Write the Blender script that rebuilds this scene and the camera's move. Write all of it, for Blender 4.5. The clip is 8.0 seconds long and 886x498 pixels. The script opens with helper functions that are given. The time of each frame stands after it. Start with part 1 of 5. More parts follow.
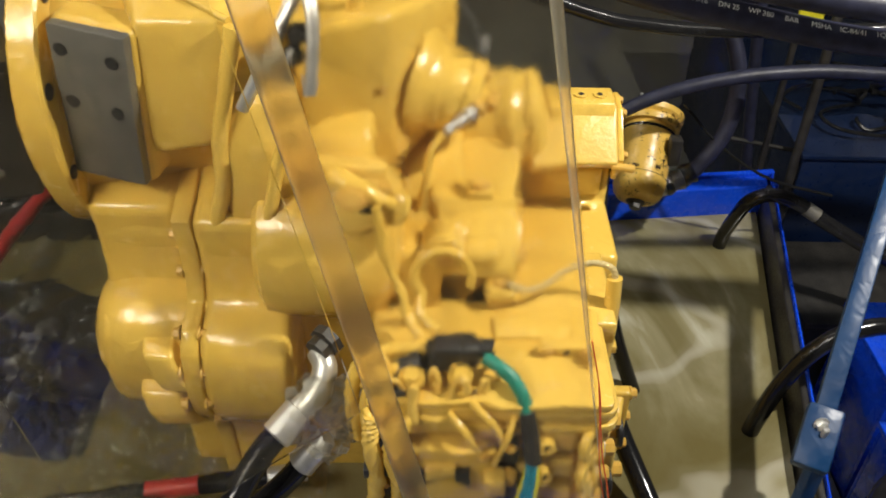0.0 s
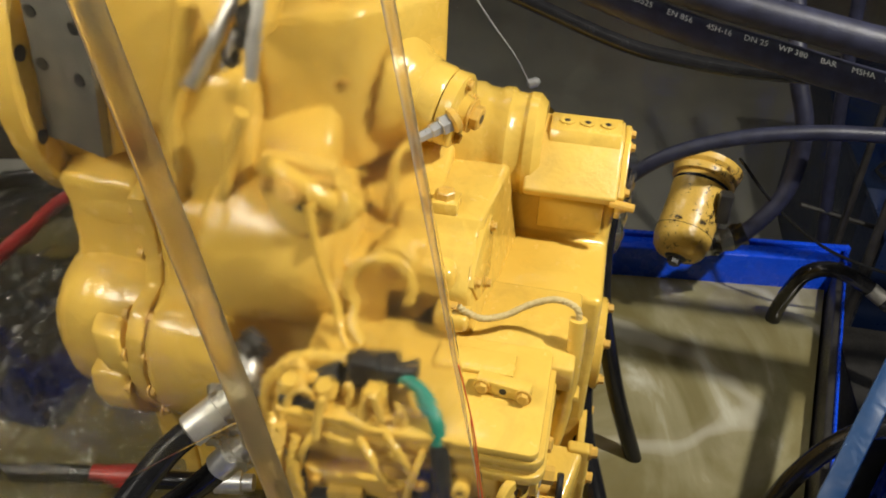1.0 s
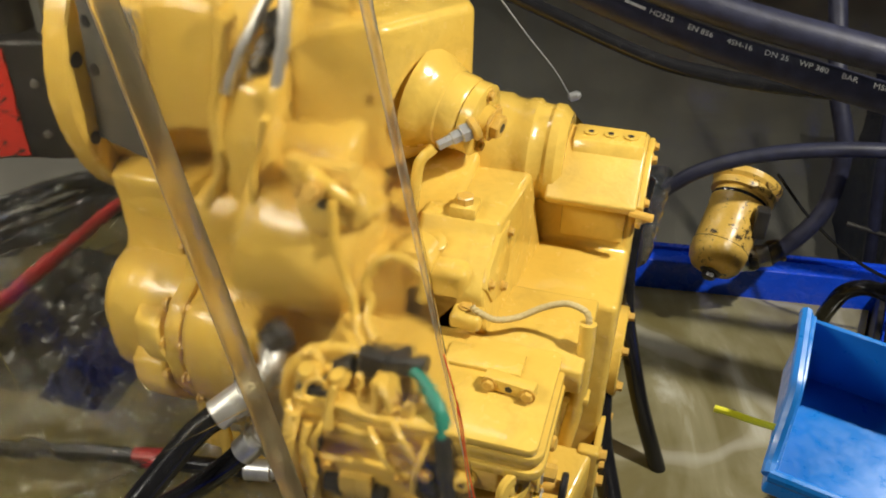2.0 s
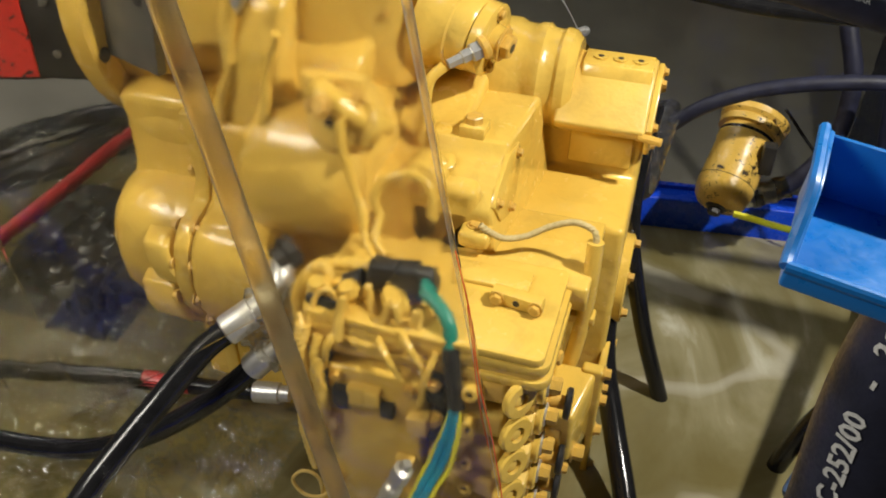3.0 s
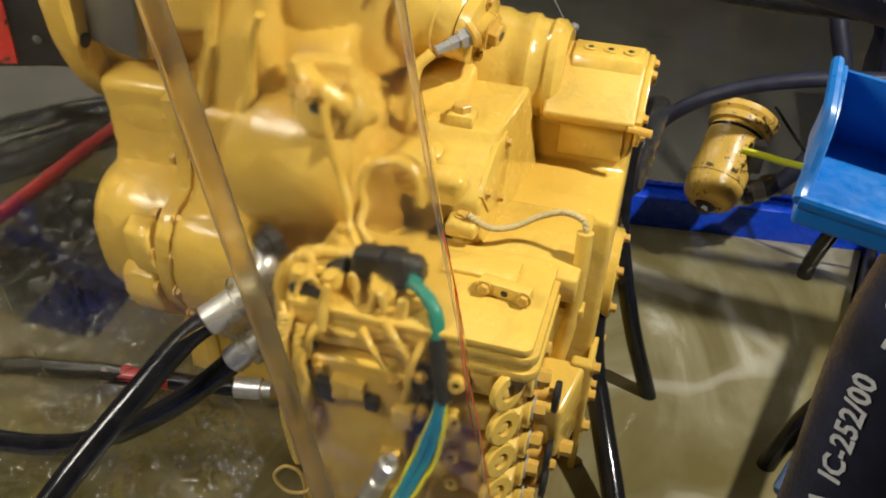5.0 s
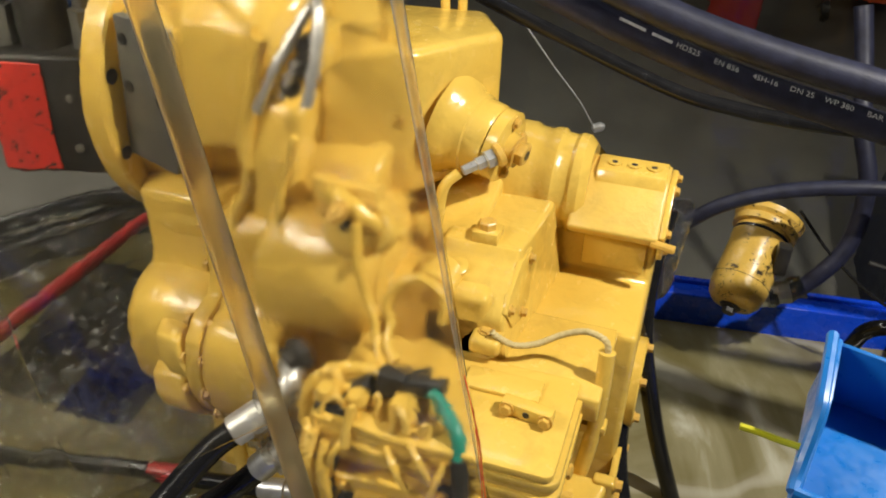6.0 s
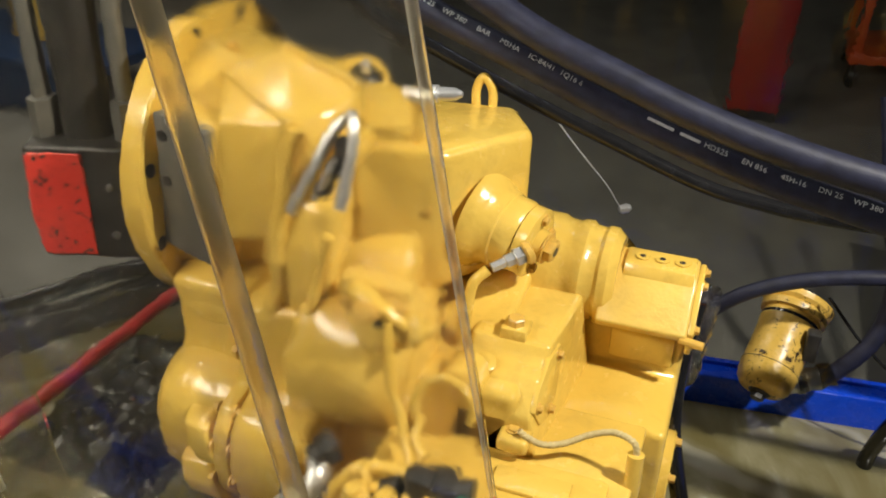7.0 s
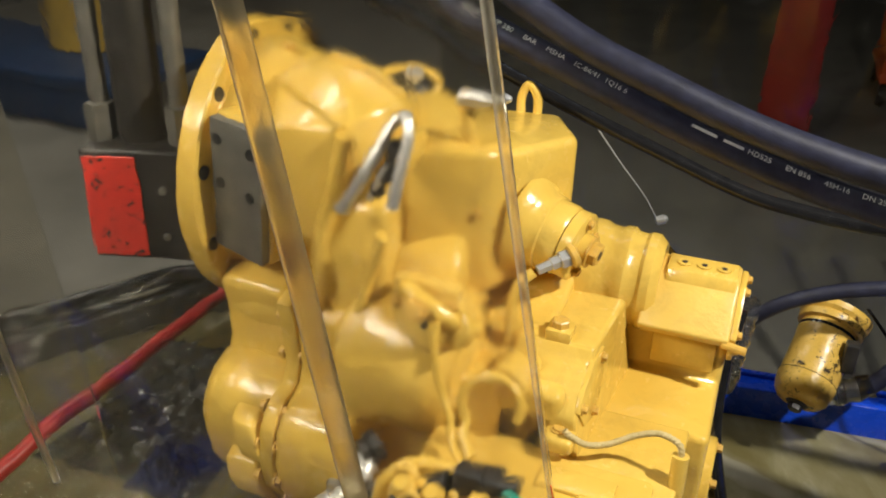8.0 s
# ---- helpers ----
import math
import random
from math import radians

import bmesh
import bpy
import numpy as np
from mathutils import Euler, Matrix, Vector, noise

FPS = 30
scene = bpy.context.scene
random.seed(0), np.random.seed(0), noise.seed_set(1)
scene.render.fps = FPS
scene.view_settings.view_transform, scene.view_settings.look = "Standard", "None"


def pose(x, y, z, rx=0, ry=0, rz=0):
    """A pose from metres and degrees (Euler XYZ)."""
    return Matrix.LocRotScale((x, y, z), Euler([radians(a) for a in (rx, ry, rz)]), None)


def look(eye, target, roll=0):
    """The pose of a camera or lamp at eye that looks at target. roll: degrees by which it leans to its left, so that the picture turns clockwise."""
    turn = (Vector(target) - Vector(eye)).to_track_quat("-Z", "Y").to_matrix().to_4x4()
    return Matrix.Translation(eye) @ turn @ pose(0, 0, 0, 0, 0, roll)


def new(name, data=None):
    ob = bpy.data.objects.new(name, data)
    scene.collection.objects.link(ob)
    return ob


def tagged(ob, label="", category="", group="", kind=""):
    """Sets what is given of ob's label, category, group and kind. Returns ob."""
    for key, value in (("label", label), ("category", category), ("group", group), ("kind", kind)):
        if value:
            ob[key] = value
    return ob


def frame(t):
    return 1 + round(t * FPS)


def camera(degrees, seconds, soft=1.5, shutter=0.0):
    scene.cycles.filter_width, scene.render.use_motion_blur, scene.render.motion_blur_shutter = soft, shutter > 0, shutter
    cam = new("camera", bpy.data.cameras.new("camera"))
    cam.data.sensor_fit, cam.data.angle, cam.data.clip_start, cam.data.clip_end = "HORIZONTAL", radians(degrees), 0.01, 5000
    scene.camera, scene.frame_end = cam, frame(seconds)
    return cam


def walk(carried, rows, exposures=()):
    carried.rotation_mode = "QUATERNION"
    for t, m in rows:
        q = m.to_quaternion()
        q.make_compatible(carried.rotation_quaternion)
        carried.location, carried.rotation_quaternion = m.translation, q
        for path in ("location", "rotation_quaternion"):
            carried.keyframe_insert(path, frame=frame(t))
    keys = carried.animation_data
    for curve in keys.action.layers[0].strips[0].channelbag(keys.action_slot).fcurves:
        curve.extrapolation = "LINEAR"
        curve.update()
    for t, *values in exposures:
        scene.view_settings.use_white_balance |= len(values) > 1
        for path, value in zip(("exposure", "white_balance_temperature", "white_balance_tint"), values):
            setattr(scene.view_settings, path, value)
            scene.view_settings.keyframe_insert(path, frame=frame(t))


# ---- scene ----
cam = camera(54.5, 8.0, soft=1.9)
METRES, EYE, TILT, LEAN, TURN = 0.6, 1.05, -38.0, -1.0, 0.0
ROWS = [
    (0.0, 0.0, 0.0, 0.0, -0.0, 0.0, 0.0),
    (0.5, 0.0663, 0.1357, 0.0176, 1.15, 1.68, -0.17),
    (1.0, 0.3206, 0.1361, -0.039, 8.54, 2.78, -7.84),
    (2.5, 0.4395, 0.0668, -0.0917, 13.81, 2.17, -10.03),
    (3.0, 0.4369, 0.0849, -0.1328, 13.36, 0.51, -10.34),
    (3.5, 0.4351, 0.1003, -0.1615, 12.74, -0.23, -10.67),
    (4.0, 0.4314, 0.1093, -0.1834, 12.59, -0.22, -10.87),
    (5.5, 0.4362, 0.1161, -0.1224, 12.65, 3.11, -10.8),
    (6.0, 0.4293, 0.0796, -0.0614, 14.28, 4.78, -11.73),
    (6.5, 0.4201, 0.0634, -0.0108, 15.25, 6.18, -12.41),
    (7.0, 0.4066, 0.0481, 0.0218, 15.74, 7.76, -12.61),
    (7.5, 0.4046, 0.0329, 0.0163, 16.66, 8.65, -13.12),
    (8.0, 0.3759, 0.011, -0.0278, 17.09, 8.79, -13.42),
]
PATH = [(t, pose(0, 0, EYE, TILT, LEAN, TURN) @ pose(METRES * x, METRES * y, METRES * z, 90 + pitch, roll, yaw)) for t, x, y, z, yaw, pitch, roll in ROWS]
PATH += [
    (0.8, look((0.140, 0.068, 0.972), (-0.022, 1.681, -0.199), 3.9)),
    (1.2, look((0.212, 0.059, 0.983), (-0.121, 1.679, -0.141), 2.5)),
    (2.3, look((0.268, 0.007, 1.000), (-0.210, 1.591, -0.124), 0.3)),
    (4.2, look((0.264, -0.016, 0.926), (-0.155, 1.515, -0.291), 2.4)),
    (5.3, look((0.263, 0.003, 0.941), (-0.159, 1.589, -0.202), 2.3)),
]
walk(cam, sorted(PATH, key=lambda row: row[0]))

# ---- light: a dim workshop with unseen lamps, two of them added for glints and fill ----
world = bpy.data.worlds.new("workshop_air")
scene.world = world
world.use_nodes = True
world.node_tree.nodes["Background"].inputs[0].default_value = (0.75, 0.85, 1.0, 1)
world.node_tree.nodes["Background"].inputs[1].default_value = 0.014
scene.view_settings.exposure = 0.0


def lamp(name, eye, target, sx, sy, watts, colour=(1, 0.95, 0.85)):
    data = bpy.data.lights.new(name, "AREA")
    data.shape, data.size, data.size_y, data.energy, data.color = "RECTANGLE", sx, sy, watts, colour
    ob = new(name, data)
    ob.matrix_world = look(eye, target)
    return ob


lamp("lamp_booth", (0.95, 0.70, 1.52), (0.25, 0.92, 0.2), 0.05, 0.04, 25.5)
lamp("lamp_back", (-0.2, 2.3, 2.9), (0.1, 1.0, 0.3), 1.6, 0.12, 3.2, (0.70, 0.80, 1.0))
# unseen tube, added to give the film on the oil its glints
lamp("glint_lamp", (-1.6, 1.3, 2.8), (-0.6, 0.9, 0.0), 1.2, 0.08, 14.0)
# unseen fill, added to brighten the casing from the front left
lamp("fill_left", (-1.05, -0.30, 1.65), (-0.3, 0.9, 0.3), 0.7, 0.25, 17)
lamp("lamp_far", (-3.0, 2.7, 2.6), (-3.0, 2.7, 0), 1.2, 0.15, 19)


# ---- materials ----
def material(name):
    m = bpy.data.materials.new(name)
    m.use_nodes = True
    nt = m.node_tree
    return m, nt, nt.nodes["Principled BSDF"]


def node(nt, kind, **values):
    n = nt.nodes.new(kind)
    for key, value in values.items():
        n.inputs[key.replace("_", " ")].default_value = value
    return n


def noise_of(nt, scale, detail=4.0, rough=0.55, distort=0.0):
    co = nt.nodes.new("ShaderNodeTexCoord")
    n = node(nt, "ShaderNodeTexNoise", Scale=scale, Detail=detail, Roughness=rough, Distortion=distort)
    nt.links.new(co.outputs["Object"], n.inputs["Vector"])
    return n.outputs["Fac"]


def ramp(nt, fac, *stops):
    r = nt.nodes.new("ShaderNodeValToRGB")
    els = r.color_ramp.elements
    while len(els) < len(stops):
        els.new(0.5)
    for e, (p, c) in zip(els, stops):
        e.position, e.color = p, (*c, 1)
    nt.links.new(fac, r.inputs[0])
    return r.outputs[0]


def mixed(nt, fac, a, b):
    m = nt.nodes.new("ShaderNodeMix")
    m.data_type = "RGBA"
    nt.links.new(fac, m.inputs["Factor"])
    for s, v in ((m.inputs[6], a), (m.inputs[7], b)):
        if isinstance(v, tuple):
            s.default_value = (*v, 1)
        else:
            nt.links.new(v, s)
    return m.outputs[2]


def bumped(nt, bsdf, fac, strength, distance=0.002):
    b = node(nt, "ShaderNodeBump", Strength=strength, Distance=distance)
    nt.links.new(fac, b.inputs["Height"])
    nt.links.new(b.outputs[0], bsdf.inputs["Normal"])


def plain(name, a, b, scale=30.0, rough=0.45, metal=0.0, bump=0.1, spread=0.15, distance=0.001):
    """Two colours by a coarse noise, gloss by a fine one, and a fine relief."""
    m, nt, p = material(name)
    coarse, fine = noise_of(nt, scale), noise_of(nt, scale * 9, 5)
    nt.links.new(ramp(nt, coarse, (0.3, a), (0.7, b)), p.inputs["Base Color"])
    g = max(0.02, rough - spread), min(1, rough + spread)
    nt.links.new(ramp(nt, fine, (0.3, (g[0],) * 3), (0.7, (g[1],) * 3)), p.inputs["Roughness"])
    p.inputs["Metallic"].default_value = metal
    bumped(nt, p, fine, bump, distance)
    return m


def paint(name, a, b, chip_colour, chip=0.72, rough=0.19, cast=0.3, coat=0.0):
    """Brushed-on paint over a cast surface, with a few chips."""
    m, nt, p = material(name)
    coarse, fine, spots = noise_of(nt, 7), noise_of(nt, 260, 3), noise_of(nt, 85, 6, 0.7)
    base = ramp(nt, coarse, (0.32, a), (0.68, b))
    grime = ramp(nt, noise_of(nt, 16, 9, 0.68, 0.6), (0.50, (0, 0, 0)), (0.74, (0.30, 0.30, 0.30)))
    base = mixed(nt, grime, base, chip_colour)
    mask = ramp(nt, spots, (chip, (0, 0, 0)), (chip + 0.03, (1, 1, 1)))
    nt.links.new(mixed(nt, mask, base, chip_colour), p.inputs["Base Color"])
    nt.links.new(ramp(nt, noise_of(nt, 40, 4), (0.3, (rough - 0.08,) * 3), (0.7, (rough + 0.12,) * 3)), p.inputs["Roughness"])
    p.inputs["Coat Weight"].default_value = coat
    p.inputs["Coat Roughness"].default_value = 0.07
    lumps = node(nt, "ShaderNodeBump", Strength=0.6, Distance=0.004)
    nt.links.new(noise_of(nt, 32, 2, 0.5, 0.4), lumps.inputs["Height"])
    grain = node(nt, "ShaderNodeBump", Strength=cast, Distance=0.0006)
    nt.links.new(fine, grain.inputs["Height"])
    nt.links.new(lumps.outputs[0], grain.inputs["Normal"])
    nt.links.new(grain.outputs[0], p.inputs["Normal"])
    return m


def worn_paint(name, a, b, chip_colour, chip, rough, cast):
    """Paint with chips that gather in clusters, and oily smears."""
    m = paint(name, a, b, chip_colour, 0.95, rough, cast)
    nt = m.node_tree
    p = nt.nodes["Principled BSDF"]
    old = p.inputs["Base Color"].links[0].from_socket
    both = nt.nodes.new("ShaderNodeMath")
    both.operation = "MULTIPLY_ADD"
    nt.links.new(noise_of(nt, 22, 2, 0.5, 0.3), both.inputs[0])
    both.inputs[1].default_value = 0.55
    nt.links.new(noise_of(nt, 120, 6, 0.7, 0.5), both.inputs[2])
    mask = ramp(nt, both.outputs[0], (chip, (0, 0, 0)), (chip + 0.025, (1, 1, 1)))
    smear = ramp(nt, noise_of(nt, 30, 8, 0.7, 1.5), (0.48, (0, 0, 0)), (0.76, (0.35, 0.35, 0.35)))
    dirty = mixed(nt, smear, old, (0.16, 0.08, 0.02))
    nt.links.new(mixed(nt, mask, dirty, chip_colour), p.inputs["Base Color"])
    return m


YELLOW = paint("yellow_enamel", (0.70, 0.450, 0.072), (0.76, 0.52, 0.105), (0.25, 0.13, 0.03), 0.73, 0.19, 0.3, 0.5)
YELLOW_CAST = paint("yellow_enamel_rough_cast", (0.69, 0.450, 0.082), (0.75, 0.52, 0.115), (0.30, 0.16, 0.04), 0.75, 0.34, 0.7, 0.25)
FILTER_PAINT = worn_paint("worn_yellow_filter_paint", (0.66, 0.41, 0.07), (0.72, 0.47, 0.10), (0.04, 0.025, 0.012), 0.865, 0.30, 0.35)
YELLOW_BOLT = plain("yellow_bolt_paint", (0.70, 0.43, 0.075), (0.56, 0.34, 0.07), 120, 0.35)
STEEL_RAW = plain("dark_machined_steel", (0.16, 0.155, 0.14), (0.24, 0.23, 0.2), 45, 0.45, 0.6, 0.1)
CHROME = plain("zinc_plated_steel", (0.60, 0.60, 0.58), (0.74, 0.74, 0.72), 60, 0.36, 0.75, 0.08, 0.1)
# the blue in this black rubber paints in the cool sheen on the hoses
RUBBER = plain("black_rubber_with_blue_sheen", (0.010, 0.011, 0.022), (0.022, 0.024, 0.048), 50, 0.46, 0, 0.25, 0.12)
RUBBER.node_tree.nodes["Principled BSDF"].inputs["Specular IOR Level"].default_value = 0.42
RUBBER_WET = plain("oily_black_rubber", (0.008, 0.008, 0.009), (0.015, 0.015, 0.016), 50, 0.14, 0, 0.07, 0.06)
DARK_OIL = plain("dark_oil_patch", (0.010, 0.010, 0.009), (0.030, 0.027, 0.020), 9, 0.22, 0, 0.0, 0.05)
BLUE_PATCH = plain("dark_blue_patch", (0.008, 0.012, 0.05), (0.02, 0.03, 0.10), 9, 0.2, 0, 0.0, 0.05)
BLACK = plain("black_plastic", (0.012, 0.012, 0.013), (0.03, 0.03, 0.03), 60, 0.4)
BLACK_STEEL = plain("greasy_black_steel_and_rim_shade", (0.015, 0.014, 0.013), (0.040, 0.037, 0.033), 30, 0.45, 0.1, 0.2)
BLUE_PAINT = paint("blue_tray_paint", (0.004, 0.05, 0.62), (0.008, 0.075, 0.72), (0.03, 0.03, 0.05), 0.76, 0.25, 0.1)
BLUE_DULL = paint("dull_blue_paint", (0.003, 0.030, 0.10), (0.005, 0.042, 0.13), (0.03, 0.03, 0.04), 0.74, 0.4, 0.1)
NAVY = plain("navy_crate_paint", (0.002, 0.008, 0.03), (0.004, 0.012, 0.045), 12, 0.4, 0, 0.1)
BLUE_BIN = plain("light_blue_plastic", (0.007, 0.155, 0.52), (0.012, 0.19, 0.58), 25, 0.38, 0, 0.05)
RED_PAINT = paint("scuffed_red_paint", (0.55, 0.03, 0.02), (0.62, 0.045, 0.03), (0.03, 0.02, 0.02), 0.57, 0.4, 0.2)
RED = plain("red_rubber", (0.30, 0.015, 0.015), (0.40, 0.025, 0.02), 30, 0.4)
ORANGE = plain("orange_cart_paint", (0.8, 0.10, 0.02), (0.85, 0.13, 0.03), 10, 0.4)
YELLOW_TIE = plain("yellow_plastic", (0.65, 0.6, 0.02), (0.7, 0.66, 0.03), 30, 0.4)
GREEN_TAPE = plain("green_sleeve", (0.01, 0.20, 0.15), (0.015, 0.25, 0.19), 50, 0.35)
CYAN_WIRE = plain("blue_wire_sleeve", (0.01, 0.2, 0.32), (0.02, 0.28, 0.42), 50, 0.3)
ROPE = plain("painted_rope", (0.50, 0.39, 0.16), (0.62, 0.50, 0.24), 200, 0.7, 0, 0.6)
TWINE = plain("yellow_twine", (0.62, 0.42, 0.10), (0.72, 0.52, 0.16), 150, 0.6, 0, 0.4)
THREAD = plain("orange_thread", (0.75, 0.09, 0.02), (0.8, 0.12, 0.03), 50, 0.6)
PRINT = plain("white_print", (0.7, 0.7, 0.68), (0.5, 0.5, 0.48), 400, 0.6)
CONCRETE = plain("dusty_concrete", (0.20, 0.195, 0.175), (0.30, 0.29, 0.26), 3.5, 0.6, 0, 0.2, 0.15)
WALL = plain("painted_workshop_wall", (0.18, 0.18, 0.175), (0.24, 0.235, 0.225), 2.5, 0.7)


def oil_material():
    m, nt, p = material("emulsified_oil")
    co = nt.nodes.new("ShaderNodeTexCoord")
    mp = nt.nodes.new("ShaderNodeMapping")
    mp.inputs["Scale"].default_value = (1.6, 0.7, 1)
    mp.inputs["Rotation"].default_value = (0, 0, 0.35)
    nt.links.new(co.outputs["Object"], mp.inputs[0])
    n = node(nt, "ShaderNodeTexNoise", Scale=2.6, Detail=6.0, Roughness=0.52, Distortion=1.8)
    nt.links.new(mp.outputs[0], n.inputs["Vector"])
    milky = ramp(nt, n.outputs["Fac"], (0.34, (0.15, 0.125, 0.048)), (0.48, (0.19, 0.165, 0.078)), (0.60, (0.27, 0.245, 0.14)), (0.70, (0.50, 0.48, 0.38)))
    ring = nt.nodes.new("ShaderNodeTexWave")
    ring.wave_type, ring.rings_direction = "RINGS", "Z"
    for key, value in (("Scale", 1.1), ("Distortion", 9.0), ("Detail", 4.0), ("Detail Scale", 1.1), ("Detail Roughness", 0.6)):
        ring.inputs[key].default_value = value
    spot = nt.nodes.new("ShaderNodeMapping")
    spot.inputs["Location"].default_value = (-0.78, -0.30, 0)
    nt.links.new(co.outputs["Object"], spot.inputs[0])
    nt.links.new(spot.outputs[0], ring.inputs["Vector"])
    arcs = ramp(nt, ring.outputs["Fac"], (0.74, (0, 0, 0)), (0.93, (0.06, 0.06, 0.06)), (1.0, (0.40, 0.40, 0.40)))
    milky = mixed(nt, arcs, milky, (0.60, 0.58, 0.49))
    clear = ramp(nt, n.outputs["Fac"], (0.35, (0.10, 0.082, 0.026)), (0.65, (0.17, 0.145, 0.06)))
    ax = nt.nodes.new("ShaderNodeSeparateXYZ")
    nt.links.new(co.outputs["Object"], ax.inputs[0])
    side = nt.nodes.new("ShaderNodeMapRange")
    for key, value in zip(("From Min", "From Max"), (0.10, 0.45)):
        side.inputs[key].default_value = value
    nt.links.new(ax.outputs[0], side.inputs["Value"])
    nt.links.new(mixed(nt, side.outputs[0], clear, milky), p.inputs["Base Color"])
    nt.links.new(ramp(nt, side.outputs[0], (0.0, (0.05,) * 3), (1.0, (0.17,) * 3)), p.inputs["Roughness"])
    bumped(nt, p, noise_of(nt, 26, 4, 0.6, 0.8), 0.35, 0.004)
    return m


OIL = oil_material()


def film(name, rough, tint, haze, wave, scale, fine=0.001, ior=1.06, sheen=1.28, polish=0.12):
    """Clear soft plastic: it bends and softens what is behind it, with a thin gloss and a little milkiness."""
    m, nt, p = material(name)
    nt.nodes.remove(p)
    out = nt.nodes["Material Output"]
    bump = node(nt, "ShaderNodeBump", Strength=1.0, Distance=wave)
    nt.links.new(noise_of(nt, scale, 1.0, 0.4, 0.5), bump.inputs["Height"])
    small = node(nt, "ShaderNodeBump", Strength=1.0, Distance=fine)
    nt.links.new(noise_of(nt, scale * 5, 3.0, 0.5, 1.2), small.inputs["Height"])
    nt.links.new(bump.outputs[0], small.inputs["Normal"])
    see = node(nt, "ShaderNodeBsdfRefraction", Color=(*tint, 1), Roughness=rough, IOR=ior)
    shine = node(nt, "ShaderNodeBsdfGlossy", Color=(1, 1, 1, 1), Roughness=polish)
    milk = node(nt, "ShaderNodeBsdfTranslucent", Color=(0.8, 0.76, 0.62, 1))
    edge = node(nt, "ShaderNodeFresnel", IOR=sheen)
    a, b = nt.nodes.new("ShaderNodeMixShader"), nt.nodes.new("ShaderNodeMixShader")
    a.inputs[0].default_value = haze
    nt.links.new(see.outputs[0], a.inputs[1])
    nt.links.new(milk.outputs[0], a.inputs[2])
    nt.links.new(edge.outputs[0], b.inputs[0])
    nt.links.new(a.outputs[0], b.inputs[1])
    nt.links.new(shine.outputs[0], b.inputs[2])
    for n in (see, shine, edge):
        nt.links.new(small.outputs[0], n.inputs["Normal"])
    nt.links.new(b.outputs[0], out.inputs["Surface"])
    return m


CURTAIN = film("clear_pvc_strip", 0.25, (0.955, 0.925, 0.85), 0.016, 0.019, 8, 0.0007, 1.10, 1.40, 0.07)
CURTAIN_REAR = film("clear_pvc_rear_skin", 0.08, (0.995, 0.985, 0.96), 0.004, 0.0, 9, 0.0, 1.10, 1.05, 0.1)
SCREEN_REAR = film("clear_sheet_rear_skin", 0.02, (0.97, 0.97, 0.95), 0.0, 0.0, 9, 0.0, 1.06, 1.05, 0.1)
CURTAIN_EDGE = film("thick_pvc_edge", 0.45, (0.93, 0.88, 0.74), 0.05, 0.003, 14, 0.0006, 1.05, 1.22, 0.12)
CREASE = plain("dark_crease", (0.05, 0.035, 0.015), (0.16, 0.11, 0.05), 30, 0.5)
DRAPE = film("draped_oily_film", 0.16, (0.80, 0.79, 0.72), 0.05, 0.010, 9, 0.001, 1.05, 1.55, 0.10)
SCREEN = film("clear_back_sheet", 0.07, (0.63, 0.63, 0.585), 0.006, 0.016, 4, 0.002, 1.06, 1.45, 0.07)
WRAP = film("crumpled_clear_film", 0.08, (0.93, 0.92, 0.86), 0.004, 0.004, 45, 0.0008, 1.06, 2.1, 0.06)
CURTAIN_THIN = film("clear_pvc_second_strip", 0.16, (0.97, 0.945, 0.88), 0.022, 0.008, 7, 0.0006, 1.05, 1.35, 0.07)
RIGHT_EDGE = film("soft_pvc_edge", 0.3, (0.95, 0.91, 0.82), 0.10, 0.003, 30, 0.001, 1.006, 1.28, 0.15)


# ---- building tools ----
PLACE = {}


def thing(name, at, label, category, group="", kind=""):
    ob = tagged(new(name), label, category, group, kind)
    ob.location = at
    ob.empty_display_size = 0.02
    PLACE[ob.name] = Vector(at)
    return ob


def put(name, bm, mat, smooth=35, front=None):
    """Links a bmesh given in world places as one mesh object with its origin in its middle. front: the way an open sheet faces."""
    bmesh.ops.recalc_face_normals(bm, faces=bm.faces)
    if front:
        bm.normal_update()
        if sum(f.normal.dot(Vector(front)) for f in bm.faces) < 0:
            bmesh.ops.reverse_faces(bm, faces=bm.faces)
    for e in bm.edges:
        if len(e.link_faces) == 2 and e.calc_face_angle(0) > radians(smooth):
            e.smooth = False
    for f in bm.faces:
        f.smooth = True
    pts = [v.co for v in bm.verts]
    mid = Vector([(min(p[i] for p in pts) + max(p[i] for p in pts)) / 2 for i in range(3)])
    bmesh.ops.translate(bm, verts=bm.verts, vec=-mid)
    me = bpy.data.meshes.new(name)
    bm.to_mesh(me)
    bm.free()
    for m in mat if isinstance(mat, tuple) else (mat,):
        me.materials.append(m)
    ob = new(name, me)
    ob.location = mid
    PLACE[ob.name] = mid
    return ob


def part(name, bm, mat, parent, label="", smooth=35, front=None):
    ob = put(name, bm, mat, smooth, front)
    ob.parent = parent
    ob.matrix_parent_inverse = Matrix.Translation(-PLACE[parent.name])
    return tagged(ob, label)


def single(name, bm, mat, label, category, group="", kind="", smooth=35, front=None):
    return tagged(put(name, bm, mat, smooth, front), label, category, group, kind)


